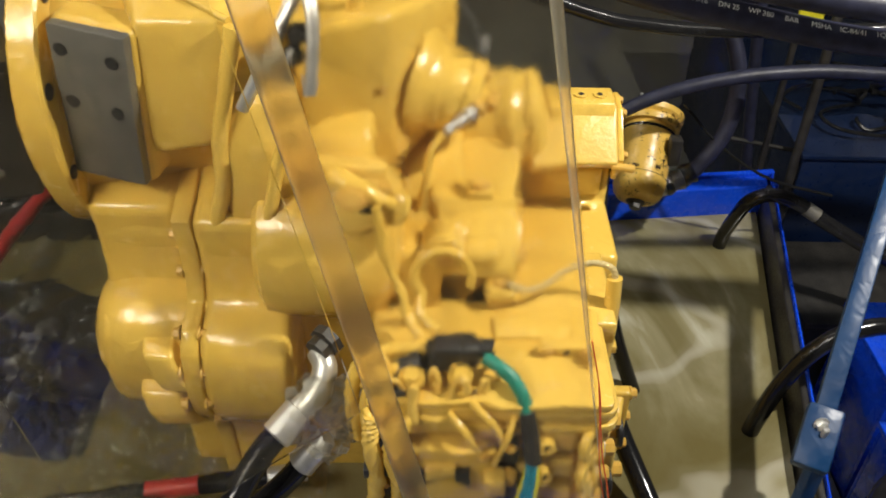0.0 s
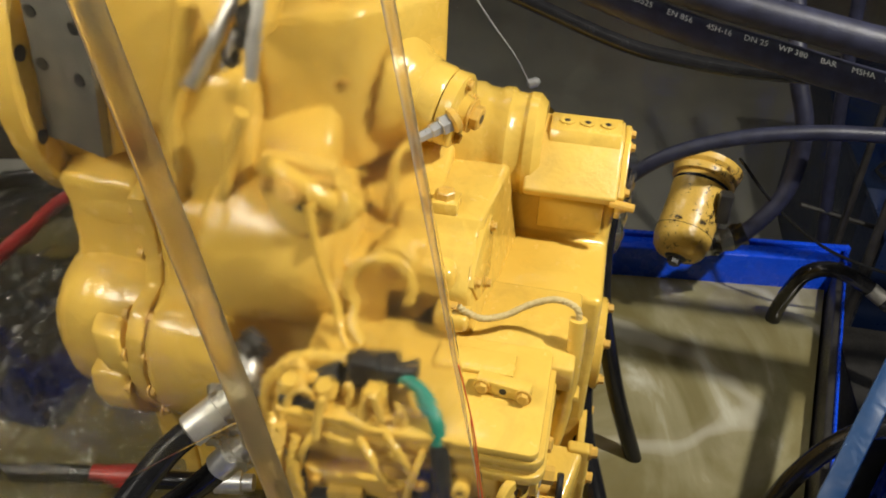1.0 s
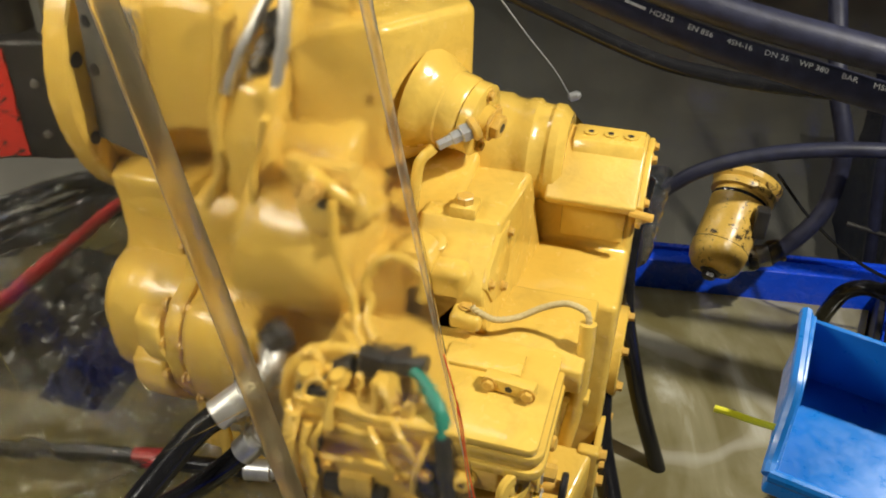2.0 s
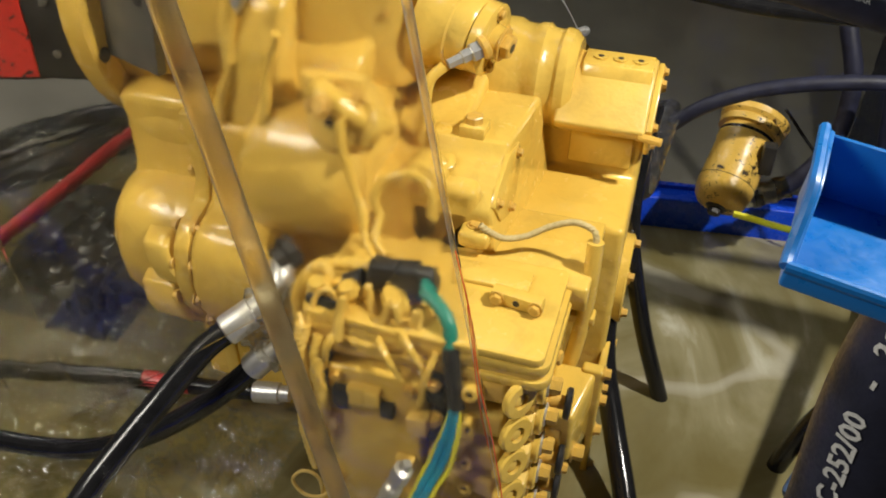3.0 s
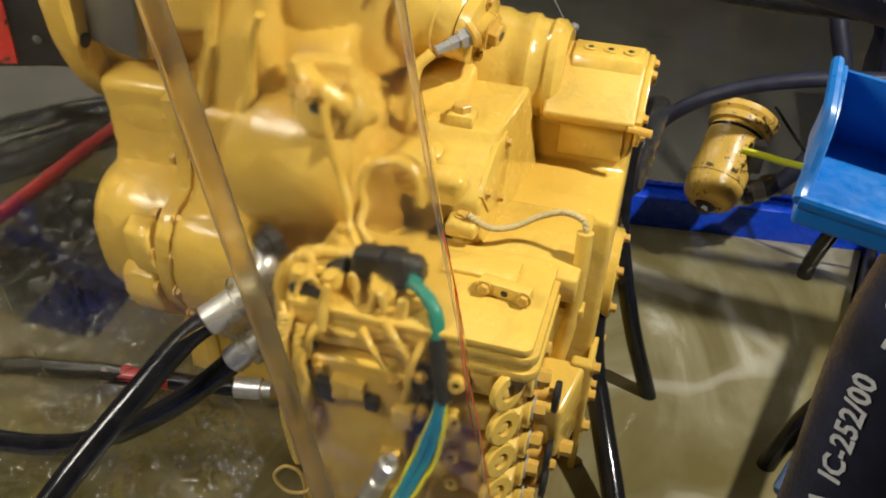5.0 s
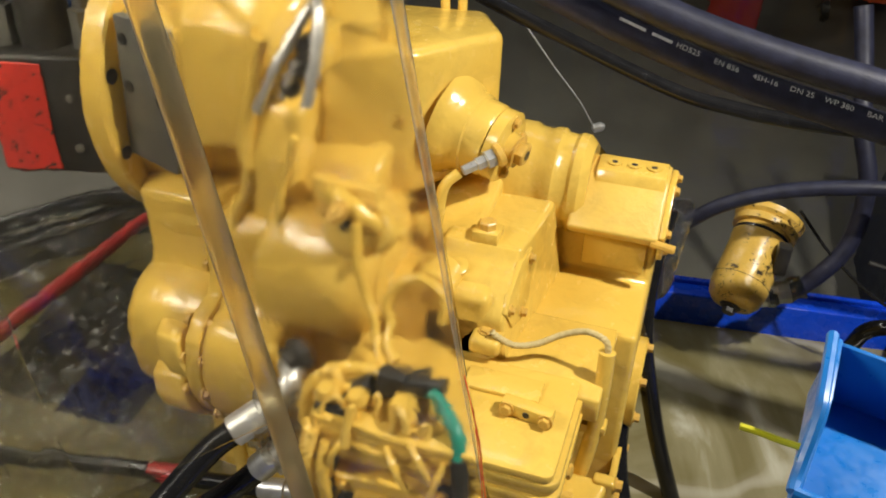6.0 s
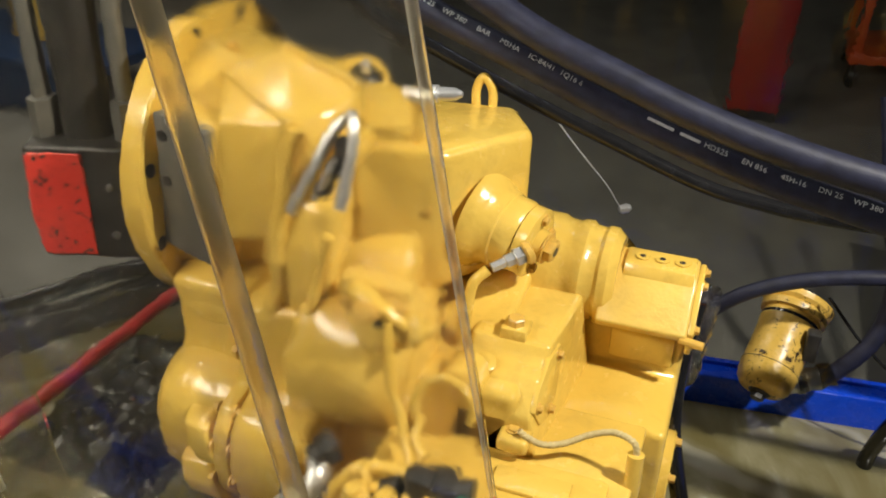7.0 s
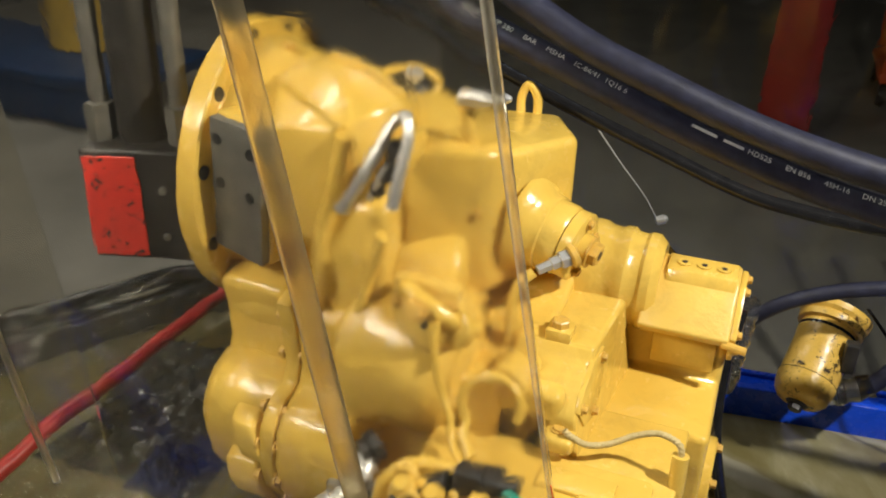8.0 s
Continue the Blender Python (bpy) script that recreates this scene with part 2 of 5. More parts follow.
def prism_x(profile, x0, x1, bevel=0.004, seg=2, skew=None):
    """A solid along x from a closed outline of (y, z) points."""
    bm = bmesh.new()
    a = [bm.verts.new((x0, y, z)) for y, z in profile]
    b = [bm.verts.new((x1, y, z)) for y, z in profile]
    n = len(profile)
    bm.faces.new(a)
    bm.faces.new(b[::-1])
    for i in range(n):
        bm.faces.new((a[i], b[i], b[(i + 1) % n], a[(i + 1) % n]))
    if skew:
        for v in bm.verts:
            v.co = skew(v.co)
    bmesh.ops.recalc_face_normals(bm, faces=bm.faces)
    if bevel:
        es = [e for e in bm.edges if e.calc_face_angle(0) > radians(25)]
        bmesh.ops.bevel(bm, geom=es, offset=bevel, segments=seg, profile=0.5, affect="EDGES", clamp_overlap=True)
    return bm


def prism_z(outline, z0, z1, bevel=0.004, seg=2):
    """A solid standing on z from a closed outline of (x, y) points."""
    bm = bmesh.new()
    a = [bm.verts.new((x, y, z0)) for x, y in outline]
    b = [bm.verts.new((x, y, z1)) for x, y in outline]
    n = len(outline)
    bm.faces.new(a)
    bm.faces.new(b[::-1])
    for i in range(n):
        bm.faces.new((a[i], b[i], b[(i + 1) % n], a[(i + 1) % n]))
    bmesh.ops.recalc_face_normals(bm, faces=bm.faces)
    if bevel:
        es = [e for e in bm.edges if e.calc_face_angle(0) > radians(25)]
        bmesh.ops.bevel(bm, geom=es, offset=bevel, segments=seg, profile=0.5, affect="EDGES", clamp_overlap=True)
    return bm


def block(lo, hi, bevel=0.003, seg=2, m=None):
    bm = bmesh.new()
    bmesh.ops.create_cube(bm, size=1)
    lo, hi = Vector(lo), Vector(hi)
    for v in bm.verts:
        v.co = Vector([(lo[i] + hi[i]) / 2 + v.co[i] * (hi[i] - lo[i]) for i in range(3)])
    if bevel:
        bmesh.ops.bevel(bm, geom=list(bm.edges), offset=bevel, segments=seg, profile=0.5, affect="EDGES", clamp_overlap=True)
    if m:
        bmesh.ops.transform(bm, matrix=m, verts=bm.verts)
    return bm


def basis(p0, p1):
    z = (Vector(p1) - Vector(p0)).normalized()
    x = z.orthogonal().normalized()
    return x, z.cross(x), z


def lathe(p0, p1, profile, seg=28):
    """Turns (distance along p0-p1, radius) points about that line."""
    bm = bmesh.new()
    p0 = Vector(p0)
    x, y, z = basis(p0, p1)
    rings = []
    for d, r in profile:
        rings.append([bm.verts.new(p0 + z * d + (x * math.cos(a) + y * math.sin(a)) * max(r, 1e-5)) for a in (2 * math.pi * i / seg for i in range(seg))])
    for a, b in zip(rings, rings[1:]):
        for i in range(seg):
            bm.faces.new((a[i], a[(i + 1) % seg], b[(i + 1) % seg], b[i]))
    bm.faces.new(rings[0][::-1])
    bm.faces.new(rings[-1])
    return bm


def rod(p0, p1, r, bevel=0.001, seg=16):
    n = (Vector(p1) - Vector(p0)).length
    b = min(bevel, n / 3, r / 2)
    return lathe(p0, p1, [(0, r - b), (b, r), (n - b, r), (n, r - b)], seg)


def smooth_path(points, step=8):
    """A rounded line through the points."""
    pts = [Vector(p) for p in points]
    pts = [2 * pts[0] - pts[1]] + pts + [2 * pts[-1] - pts[-2]]
    out = []
    for a, b, c, d in zip(pts, pts[1:], pts[2:], pts[3:]):
        for k in range(step):
            t = k / step
            out.append(0.5 * (2 * b + (c - a) * t + (2 * a - 5 * b + 4 * c - d) * t * t + (3 * b - a - 3 * c + d) * t ** 3))
    return out + [pts[-2]]


def tube(points, r, seg=14, step=8, ripple=0.0, twist=0.0):
    """A hose, wire or rope along a rounded line; ripple gives strands."""
    bm = bmesh.new()
    line = smooth_path(points, step)
    up = None
    rings = []
    run = 0.0
    for i, p in enumerate(line):
        d = (line[min(i + 1, len(line) - 1)] - line[max(i - 1, 0)]).normalized()
        if i:
            run += (p - line[i - 1]).length
        up = d.orthogonal().normalized() if up is None else (up - d * up.dot(d)).normalized()
        side = d.cross(up)
        ring = []
        for k in range(seg):
            a = 2 * math.pi * k / seg
            rr = r * (1 + ripple * math.cos(3 * (a + twist * run)))
            ring.append(bm.verts.new(p + (up * math.cos(a) + side * math.sin(a)) * rr))
        rings.append(ring)
    for a, b in zip(rings, rings[1:]):
        for k in range(seg):
            bm.faces.new((a[k], a[(k + 1) % seg], b[(k + 1) % seg], b[k]))
    bm.faces.new(rings[0][::-1])
    bm.faces.new(rings[-1])
    return bm


def hexhead(p, n, r, h, washer=True):
    """A hexagon bolt head on a washer, at p, facing along n."""
    p, n = Vector(p), Vector(n).normalized()
    bm = lathe(p, p + n, [(0, r), (h * 0.85, r), (h, r * 0.86)], 6)
    if washer:
        w = lathe(p - n * 0.001, p + n, [(0, r * 1.35), (0.0025, r * 1.35)], 14)
        me = bpy.data.meshes.new("washer")
        w.to_mesh(me)
        w.free()
        bm.from_mesh(me)
        bpy.data.meshes.remove(me)
    return bm


def bolt(parent, p, n, r=0.006, h=0.006, mat=None, name="bolt"):
    return part(name, hexhead(p, n, r, h), mat or YELLOW_BOLT, parent)


# ---- setting ----
def slab(name, lo, hi, mat, label, category):
    return single(name, block(lo, hi, 0), mat, label, category, kind="structure")


slab("floor", (-5, -3, -0.45), (5, 8, -0.35), CONCRETE, "dusty grey concrete workshop floor", "floor")
# Walls and ceiling are out of view, added to enclose the light.
slab("wall_north", (-5, 8, -0.35), (5, 8.2, 3.6), WALL, "unseen plain grey wall closing in the workshop", "wall")
slab("wall_south", (-5, -3.2, -0.35), (5, -3, 3.6), WALL, "unseen plain grey wall closing in the workshop", "wall")
slab("wall_east", (5, -3.2, -0.35), (5.2, 8.2, 3.6), WALL, "unseen plain grey wall closing in the workshop", "wall")
slab("wall_west", (-5.2, -3.2, -0.35), (-5, 8.2, 3.6), WALL, "unseen plain grey wall closing in the workshop", "wall")
slab("ceiling", (-5.2, -3.2, 3.6), (5.2, 8.2, 3.75), WALL, "unseen plain grey ceiling closing in the workshop", "ceiling")

# ---- the drip tray with its oil ----
RIM = [0.03, 0.045, 0.014, 0.03, 0.03]
TRAY = [(-0.86, 1.36), (-0.40, 1.40), (0.712, 1.535), (0.47, 0.35), (-1.70, 0.0)]
tray = thing("drip_tray", (-0.1, 0.8, -0.35), "large blue steel drip tray filled with murky oil", "tray")
bottom = [(x, y) for x, y in TRAY]
part("tray_bottom", prism_z(bottom, -0.16, -0.12, 0.002), BLUE_PAINT, tray)
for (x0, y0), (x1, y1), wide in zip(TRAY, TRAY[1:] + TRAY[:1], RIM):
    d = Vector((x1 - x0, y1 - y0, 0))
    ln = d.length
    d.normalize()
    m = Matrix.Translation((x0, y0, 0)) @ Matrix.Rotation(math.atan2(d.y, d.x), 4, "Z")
    # Right rim: black wall paints in its inner shade. Left rims: black throughout.
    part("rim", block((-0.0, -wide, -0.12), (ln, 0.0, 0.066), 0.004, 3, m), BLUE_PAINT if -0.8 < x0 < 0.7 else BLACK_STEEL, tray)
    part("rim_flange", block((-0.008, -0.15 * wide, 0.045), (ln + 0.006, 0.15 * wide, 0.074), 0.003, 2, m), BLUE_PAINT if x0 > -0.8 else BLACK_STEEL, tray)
for x, y in ((-1.3, 0.2), (-0.8, 1.2), (0.55, 1.4), (0.36, 0.45)):
    part("foot", block((x - 0.04, y - 0.04, -0.35), (x + 0.04, y + 0.04, -0.16), 0.004), BLACK_STEEL, tray)


def oil_sheet():
    bm = bmesh.new()
    n = 60
    c = [Vector((*TRAY[k], 0)) for k in (0, 2, 3, 4)]
    grid = []
    for j in range(n + 1):
        v = j / n
        row = []
        for i in range(n + 1):
            u = i / n
            p = (c[0] * (1 - u) + c[1] * u) * (1 - v) + (c[3] * (1 - u) + c[2] * u) * v
            mid = Vector((-0.1, 0.8, 0))
            p = mid + (p - mid) * 0.97
            p.z = 0.0015 * noise.noise(p * 9)
            row.append(bm.verts.new(p))
        grid.append(row)
    for j in range(n):
        for i in range(n):
            bm.faces.new((grid[j][i], grid[j][i + 1], grid[j + 1][i + 1], grid[j + 1][i]))
    return bm


single("oil", oil_sheet(), OIL, "murky olive oil with pale emulsion swirls in a tray", "oil", kind="structure")

# ---- the gearbox ----
gearbox = thing("gearbox", (-0.1, 0.88, -0.12), "yellow painted cast transmission standing in a drip tray", "gearbox")

# bell housing and its flange
FY, FZ, FR = 0.985, 0.575, 0.205
X = Vector((1, 0, 0))
flange = part("bell_flange", lathe((-0.435, FY, FZ), (0, FY, FZ), [(0, 0.165), (0, FR - 0.003), (0.003, FR), (0.030, FR), (0.033, FR - 0.003), (0.034, 0.15)], 64), YELLOW, gearbox)
for k in range(12):
    a = radians(14 + 30 * k)
    p = Vector((-0.4013, FY - 0.190 * math.cos(a), FZ + 0.190 * math.sin(a)))
    part("bolt_hole", lathe(p, p + X, [(0, 0.0095), (0.0008, 0.0095), (0.0012, 0.007)], 14), BLACK_STEEL, flange)
bell = part("bell_housing", lathe((-0.405, FY, FZ), (0, FY, FZ), [(0, 0.176), (0.02, 0.172), (0.09, 0.157), (0.15, 0.146), (0.24, 0.126), (0.28, 0.112), (0.30, 0.09)], 56), YELLOW, gearbox)
# faceted front of the bell, with a rib running down from the clip
front = bmesh.new()
for p in ((-0.305, 0.800, 0.55), (-0.300, 0.800, 0.700), (-0.203, 0.800, 0.705), (-0.246, 0.800, 0.56), (-0.330, 0.868, 0.735), (-0.270, 0.925, 0.762), (-0.165, 0.880, 0.735), (-0.190, 0.950, 0.72), (-0.36, 1.0, 0.70), (-0.20, 1.0, 0.68), (-0.36, 0.95, 0.50), (-0.15, 0.95, 0.50), (-0.150, 0.825, 0.60)):
    front.verts.new(p)
hull = bmesh.ops.convex_hull(front, input=front.verts)
bmesh.ops.delete(front, geom=[g for g in hull["geom_interior"] + hull["geom_unused"] if isinstance(g, bmesh.types.BMVert)], context="VERTS")
bmesh.ops.dissolve_limit(front, angle_limit=radians(3), verts=front.verts, edges=front.edges)
bmesh.ops.bevel(front, geom=list(front.edges), offset=0.007, segments=3, profile=0.5, affect="EDGES", clamp_overlap=True)
part("bell_front", front, YELLOW, gearbox)
for line, r in (([(-0.330, 0.864, 0.733), (-0.27, 0.834, 0.722), (-0.205, 0.802, 0.704)], 0.004), ([(-0.272, 0.922, 0.760), (-0.22, 0.904, 0.75), (-0.168, 0.882, 0.735)], 0.005)):
    part("ridge", tube(line, r, 12), YELLOW, bell)
for line, w in (([(-0.200, 0.797, 0.700), (-0.215, 0.790, 0.63), (-0.228, 0.788, 0.575), (-0.232, 0.788, 0.52), (-0.25, 0.79, 0.46)], 0.009), ([(-0.150, 0.775, 0.600), (-0.168, 0.778, 0.55), (-0.18, 0.775, 0.50), (-0.19, 0.78, 0.45)], 0.008)):
    part("web", tube(line, w, 14), YELLOW, bell)
part("web_base", prism_x([(0.79, 0.44), (0.785, 0.56), (0.80, 0.62), (0.87, 0.66), (0.95, 0.60), (0.95, 0.44)], -0.235, -0.15, 0.016, 4), YELLOW, gearbox)
for p, n in (((-0.312, 0.853, 0.690), (0, -0.7, 0.7)), ((-0.29, 0.94, 0.722), (0, -0.3, 1)), ((-0.36, 0.955, 0.745), (0, -0.2, 1))):
    bolt(bell, p, n, 0.007, 0.007)
breather = part("breather_collar", lathe((-0.215, 1.00, 0.690), (-0.205, 0.985, 0.73), [(0, 0.045), (0.022, 0.042), (0.026, 0.036), (0.022, 0.030), (0.006, 0.026)], 28), YELLOW, gearbox)
part("breather_cap", lathe((-0.212, 0.997, 0.700), (-0.203, 0.982, 0.74), [(0, 0.027), (0.012, 0.026), (0.016, 0.018), (0.022, 0.014)], 22), BLACK_STEEL, breather, "greasy dark steel cap")
part("breather_bolt", hexhead((-0.205, 0.985, 0.722), (0.2, -0.35, 0.9), 0.009, 0.012, False), CHROME, breather)
# machined pad with four tapped holes
TP = Matrix.Translation((-0.352, 0.802, 0.605)) @ Matrix.Rotation(radians(-14), 4, "Z") @ Matrix.Rotation(radians(4), 4, "Y")
pad = part("machined_pad", block((-0.043, -0.006, -0.088), (0.043, 0.035, 0.088), 0.003, 2, TP), STEEL_RAW, gearbox, "bare dark machined steel pad")
part("pad_base", block((-0.047, 0.004, -0.092), (0.047, 0.05, 0.092), 0.010, 4, TP), YELLOW, gearbox)
for x, z in ((-0.03, 0.062), (0.026, 0.058), (-0.028, 0.004), (0.024, 0.0)):
    p = TP @ Vector((x, -0.0065, z))
    n = TP.to_3x3() @ Vector((0, -1, 0))
    part("tapped_hole", lathe(p, p + n, [(0, 0.0072), (0.0008, 0.0072), (0.001, 0.005)], 14), BLACK, pad)

# lobed left casing in two halves with a bolted seam
LOBE = [(0.805, 0.470), (0.812, 0.43), (0.815, 0.375), (0.805, 0.350), (0.765, 0.340), (0.746, 0.315), (0.738, 0.270), (0.744, 0.225), (0.764, 0.185), (0.80, 0.15), (0.814, 0.10), (0.818, 0.03), (0.82, -0.11), (1.15, -0.11), (1.18, 0.45), (1.05, 0.56)]
UPPER = [(y, max(z, 0.185)) for y, z in LOBE[:10]] + [(0.84, 0.185), (1.15, 0.185)] + LOBE[14:]
part("casing_half", prism_x(UPPER, -0.405, -0.300, 0.014, 4), YELLOW, gearbox)
FOOT = [(0.775, 0.20), (0.79, 0.15), (0.812, 0.10), (0.818, 0.03), (0.82, -0.11), (1.15, -0.11), (1.15, 0.22), (0.80, 0.22)]
part("casing_foot", prism_x(FOOT, -0.352, -0.300, 0.014, 4), YELLOW, gearbox)
part("casing_lobe", lathe((-0.420, 0.820, 0.283), (-0.26, 0.820, 0.278), [(0, 0.038), (0.004, 0.058), (0.014, 0.072), (0.032, 0.080), (0.060, 0.083), (0.100, 0.082), (0.125, 0.079), (0.152, 0.078)], 48), YELLOW, gearbox)
part("casing_lobe", lathe((-0.410, 0.872, 0.43), (-0.26, 0.872, 0.43), [(0, 0.03), (0.006, 0.048), (0.020, 0.060), (0.06, 0.0635), (0.12, 0.062), (0.145, 0.056)], 40), YELLOW, gearbox)
part("casing_step", prism_x([(0.720, 0.172), (0.714, 0.196), (0.722, 0.224), (0.745, 0.232), (0.80, 0.232), (0.80, 0.13), (0.76, 0.132)], -0.350, -0.299, 0.007, 3, lambda c: Vector((c.x - 0.25 * (c.z - 0.18), c.y, c.z + 0.025))), YELLOW, gearbox)
part("casing_step", prism_x([(0.716, 0.236), (0.712, 0.262), (0.72, 0.292), (0.74, 0.30), (0.80, 0.30), (0.80, 0.232)], -0.338, -0.299, 0.006, 3, lambda c: Vector((c.x - 0.30 * (c.z - 0.26), c.y + 0.12 * (-0.30 - c.x), c.z + 0.022))), YELLOW, gearbox)
SEAM = [(y - 0.024 if y < 0.9 else y + 0.01, z) for y, z in LOBE]
seam = part("casing_seam", prism_x(SEAM, -0.300, -0.278, 0.004, 2), YELLOW, gearbox)
for y, z in ((0.799, 0.44), (0.797, 0.385), (0.744, 0.334), (0.722, 0.290), (0.718, 0.240), (0.738, 0.190), (0.784, 0.14)):
    for x, n in ((-0.277, X), (-0.301, -X)):
        bolt(seam, (x, y, z), n, 0.0065, 0.008)
RIGHT = [(y - 0.028 if y < 0.9 else y, z) for y, z in LOBE]
part("casing_half", prism_x(RIGHT, -0.278, -0.17, 0.014, 4), YELLOW, gearbox)
part("drain_hole", lathe((-0.205, 0.772, 0.150), (-0.205, 0.75, 0.153), [(0, 0.014), (0.006, 0.014), (0.0065, 0.010)], 18), BLACK, gearbox)
# main case, drum and its fittings
MAIN = [(0.82, -0.10), (0.82, 0.30), (0.80, 0.40), (0.80, 0.515), (0.83, 0.56), (0.90, 0.59), (1.08, 0.58), (1.14, 0.40), (1.14, -0.10)]
part("main_case", prism_x(MAIN, -0.18, -0.075, 0.012, 3), YELLOW, gearbox)
INNER = [(0.82, -0.10), (0.82, 0.30), (0.815, 0.44), (0.86, 0.475), (1.08, 0.52), (1.14, 0.40), (1.14, -0.10)]
part("inner_case", prism_x(INNER, -0.078, 0.04, 0.010, 3), YELLOW, gearbox)
part("drum", lathe((-0.205, 0.838, 0.416), (0, 0.838, 0.416), [(0, 0.085), (0.008, 0.096), (0.03, 0.101), (0.10, 0.102), (0.14, 0.098), (0.152, 0.088), (0.156, 0.07)], 48), YELLOW, gearbox)
part("drum_cap", lathe((-0.055, 0.838, 0.416), (0, 0.838, 0.416), [(0, 0.085), (0.006, 0.084), (0.016, 0.07), (0.018, 0.04)], 40), YELLOW, gearbox)
fork = part("elbow_fitting", tube([(-0.112, 0.785, 0.54), (-0.100, 0.760, 0.548), (-0.078, 0.752, 0.538), (-0.050, 0.760, 0.515), (-0.035, 0.785, 0.5)], 0.0125, 14), YELLOW, gearbox)
part("plug", hexhead((-0.088, 0.736, 0.540), (-0.1, -0.8, 0.4), 0.010, 0.008), YELLOW_BOLT, fork)
part("collar", lathe((-0.05, 0.752, 0.516), (-0.03, 0.785, 0.5), [(0, 0.02), (0.002, 0.023), (0.012, 0.023), (0.014, 0.02)], 20), YELLOW, fork)
part("valve_casting", lathe((-0.085, 0.80, 0.50), (-0.082, 0.755, 0.522), [(0, 0.046), (0.025, 0.043), (0.038, 0.036), (0.044, 0.024), (0.044, 0.013), (0.036, 0.011)], 24), YELLOW_CAST, gearbox)
part("valve_hole", lathe((-0.084, 0.775, 0.512), (-0.082, 0.755, 0.522), [(0, 0.0125), (0.022, 0.0125), (0.0225, 0.006)], 16), BLACK_STEEL, gearbox)
for dx, dz in ((-0.034, 0.010), (0.026, 0.026), (0.032, -0.016), (-0.018, -0.030)):
    bolt(gearbox, (-0.084 + dx, 0.768 - 0.3 * dz, 0.515 + dz), (0, -0.9, 0.4), 0.006, 0.007)
part("bracket", block((-0.13, 0.775, 0.50), (-0.055, 0.80, 0.556), 0.006), YELLOW_CAST, gearbox)
part("conduit", tube([(-0.066, 0.735, 0.53), (-0.058, 0.728, 0.49), (-0.046, 0.722, 0.45), (-0.035, 0.712, 0.43), (-0.028, 0.70, 0.41), (-0.01, 0.68, 0.395)], 0.0055), YELLOW, gearbox)
LOOP = (0.010, 0.722, 0.447)
ring = [(LOOP[0] + 0.033 * math.cos(radians(a)), LOOP[1] + 0.010 * math.sin(radians(a)), LOOP[2] + 0.031 * math.sin(radians(a))) for a in range(-20, 221, 30)]
part("cable_loop", tube(ring + [(-0.014, 0.700, 0.412), (0.004, 0.685, 0.402)], 0.0058), YELLOW, gearbox)
part("loop_pad", block((-0.050, 0.768, 0.350), (0.078, 0.83, 0.446), 0.012, 4), YELLOW, gearbox)
boss = part("round_boss", lathe((0.012, 0.80, 0.445), (0.012, 0.74, 0.450), [(0, 0.026), (0.035, 0.024), (0.04, 0.020)], 28), YELLOW, gearbox)
bolt(boss, (0.012, 0.759, 0.448), (0, -1, 0.1), 0.009, 0.008)

# top block
TOP = [(-0.150, 0.835), (-0.052, 0.872), (0.024, 0.982), (-0.02, 1.06), (-0.17, 1.04)]
top = part("top_block", prism_z(TOP, 0.50, 0.676, 0.012, 4), YELLOW, gearbox)
part("top_hook", tube([(-0.070, 1.045, 0.66), (-0.071, 1.045, 0.695), (-0.062, 1.046, 0.712), (-0.050, 1.047, 0.695), (-0.050, 1.047, 0.66)], 0.006), YELLOW, top)
part("riser", rod((-0.088, 0.895, 0.66), (-0.088, 0.885, 0.745), 0.009), YELLOW, top)
part("top_fitting", lathe((-0.095, 0.884, 0.736), (-0.040, 0.886, 0.742), [(0, 0.010), (0.03, 0.010), (0.031, 0.008), (0.050, 0.007), (0.058, 0.003)], 14), CHROME, top, "bright plated fitting")
bolt(top, (-0.065, 0.866, 0.60), (0.35, -0.9, 0), 0.004, 0.003)

# lifting clip: two bent plated straps round a bolt
clip = part("lifting_clip", tube([(-0.194, 0.764, 0.626), (-0.180, 0.766, 0.652), (-0.162, 0.772, 0.685), (-0.146, 0.786, 0.716), (-0.136, 0.795, 0.734)], 0.0068), CHROME, gearbox, "bent plated steel strap")
part("strap", tube([(-0.136, 0.795, 0.734), (-0.126, 0.788, 0.739), (-0.119, 0.776, 0.722), (-0.118, 0.765, 0.694), (-0.122, 0.752, 0.650)], 0.0068), CHROME, clip)
for p in ((-0.150, 0.772, 0.660), (-0.140, 0.775, 0.680), (-0.134, 0.780, 0.700)):
    part("clip_bolt", hexhead(p, (0.1, -1, 0.2), 0.0085, 0.012), BLACK_STEEL, clip)
part("link", tube([(-0.160, 0.768, 0.648), (-0.148, 0.764, 0.668), (-0.138, 0.768, 0.69)], 0.0045, 10), CHROME, clip)
part("clip_lug", block((-0.152, 0.785, 0.665), (-0.128, 0.86, 0.70), 0.006), YELLOW, gearbox)

# charge pump on the block's side, its end flange and sensor
PA, PB = Vector((-0.025, 0.938, 0.571)), Vector((0.085, 0.915, 0.552))
PD = (PB - PA).normalized()
pump = part("pump_barrel", lathe(PA, PB, [(0, 0.066), (0.008, 0.064), (0.018, 0.056), (0.026, 0.050), (0.036, 0.0485), (0.038, 0.046), (0.058, 0.045), (0.062, 0.042)], 40), YELLOW, gearbox)
part("pump_flange", lathe(PA + PD * 0.062, PB, [(0, 0.040), (0.002, 0.044), (0.016, 0.044), (0.018, 0.041)], 32), YELLOW, pump)
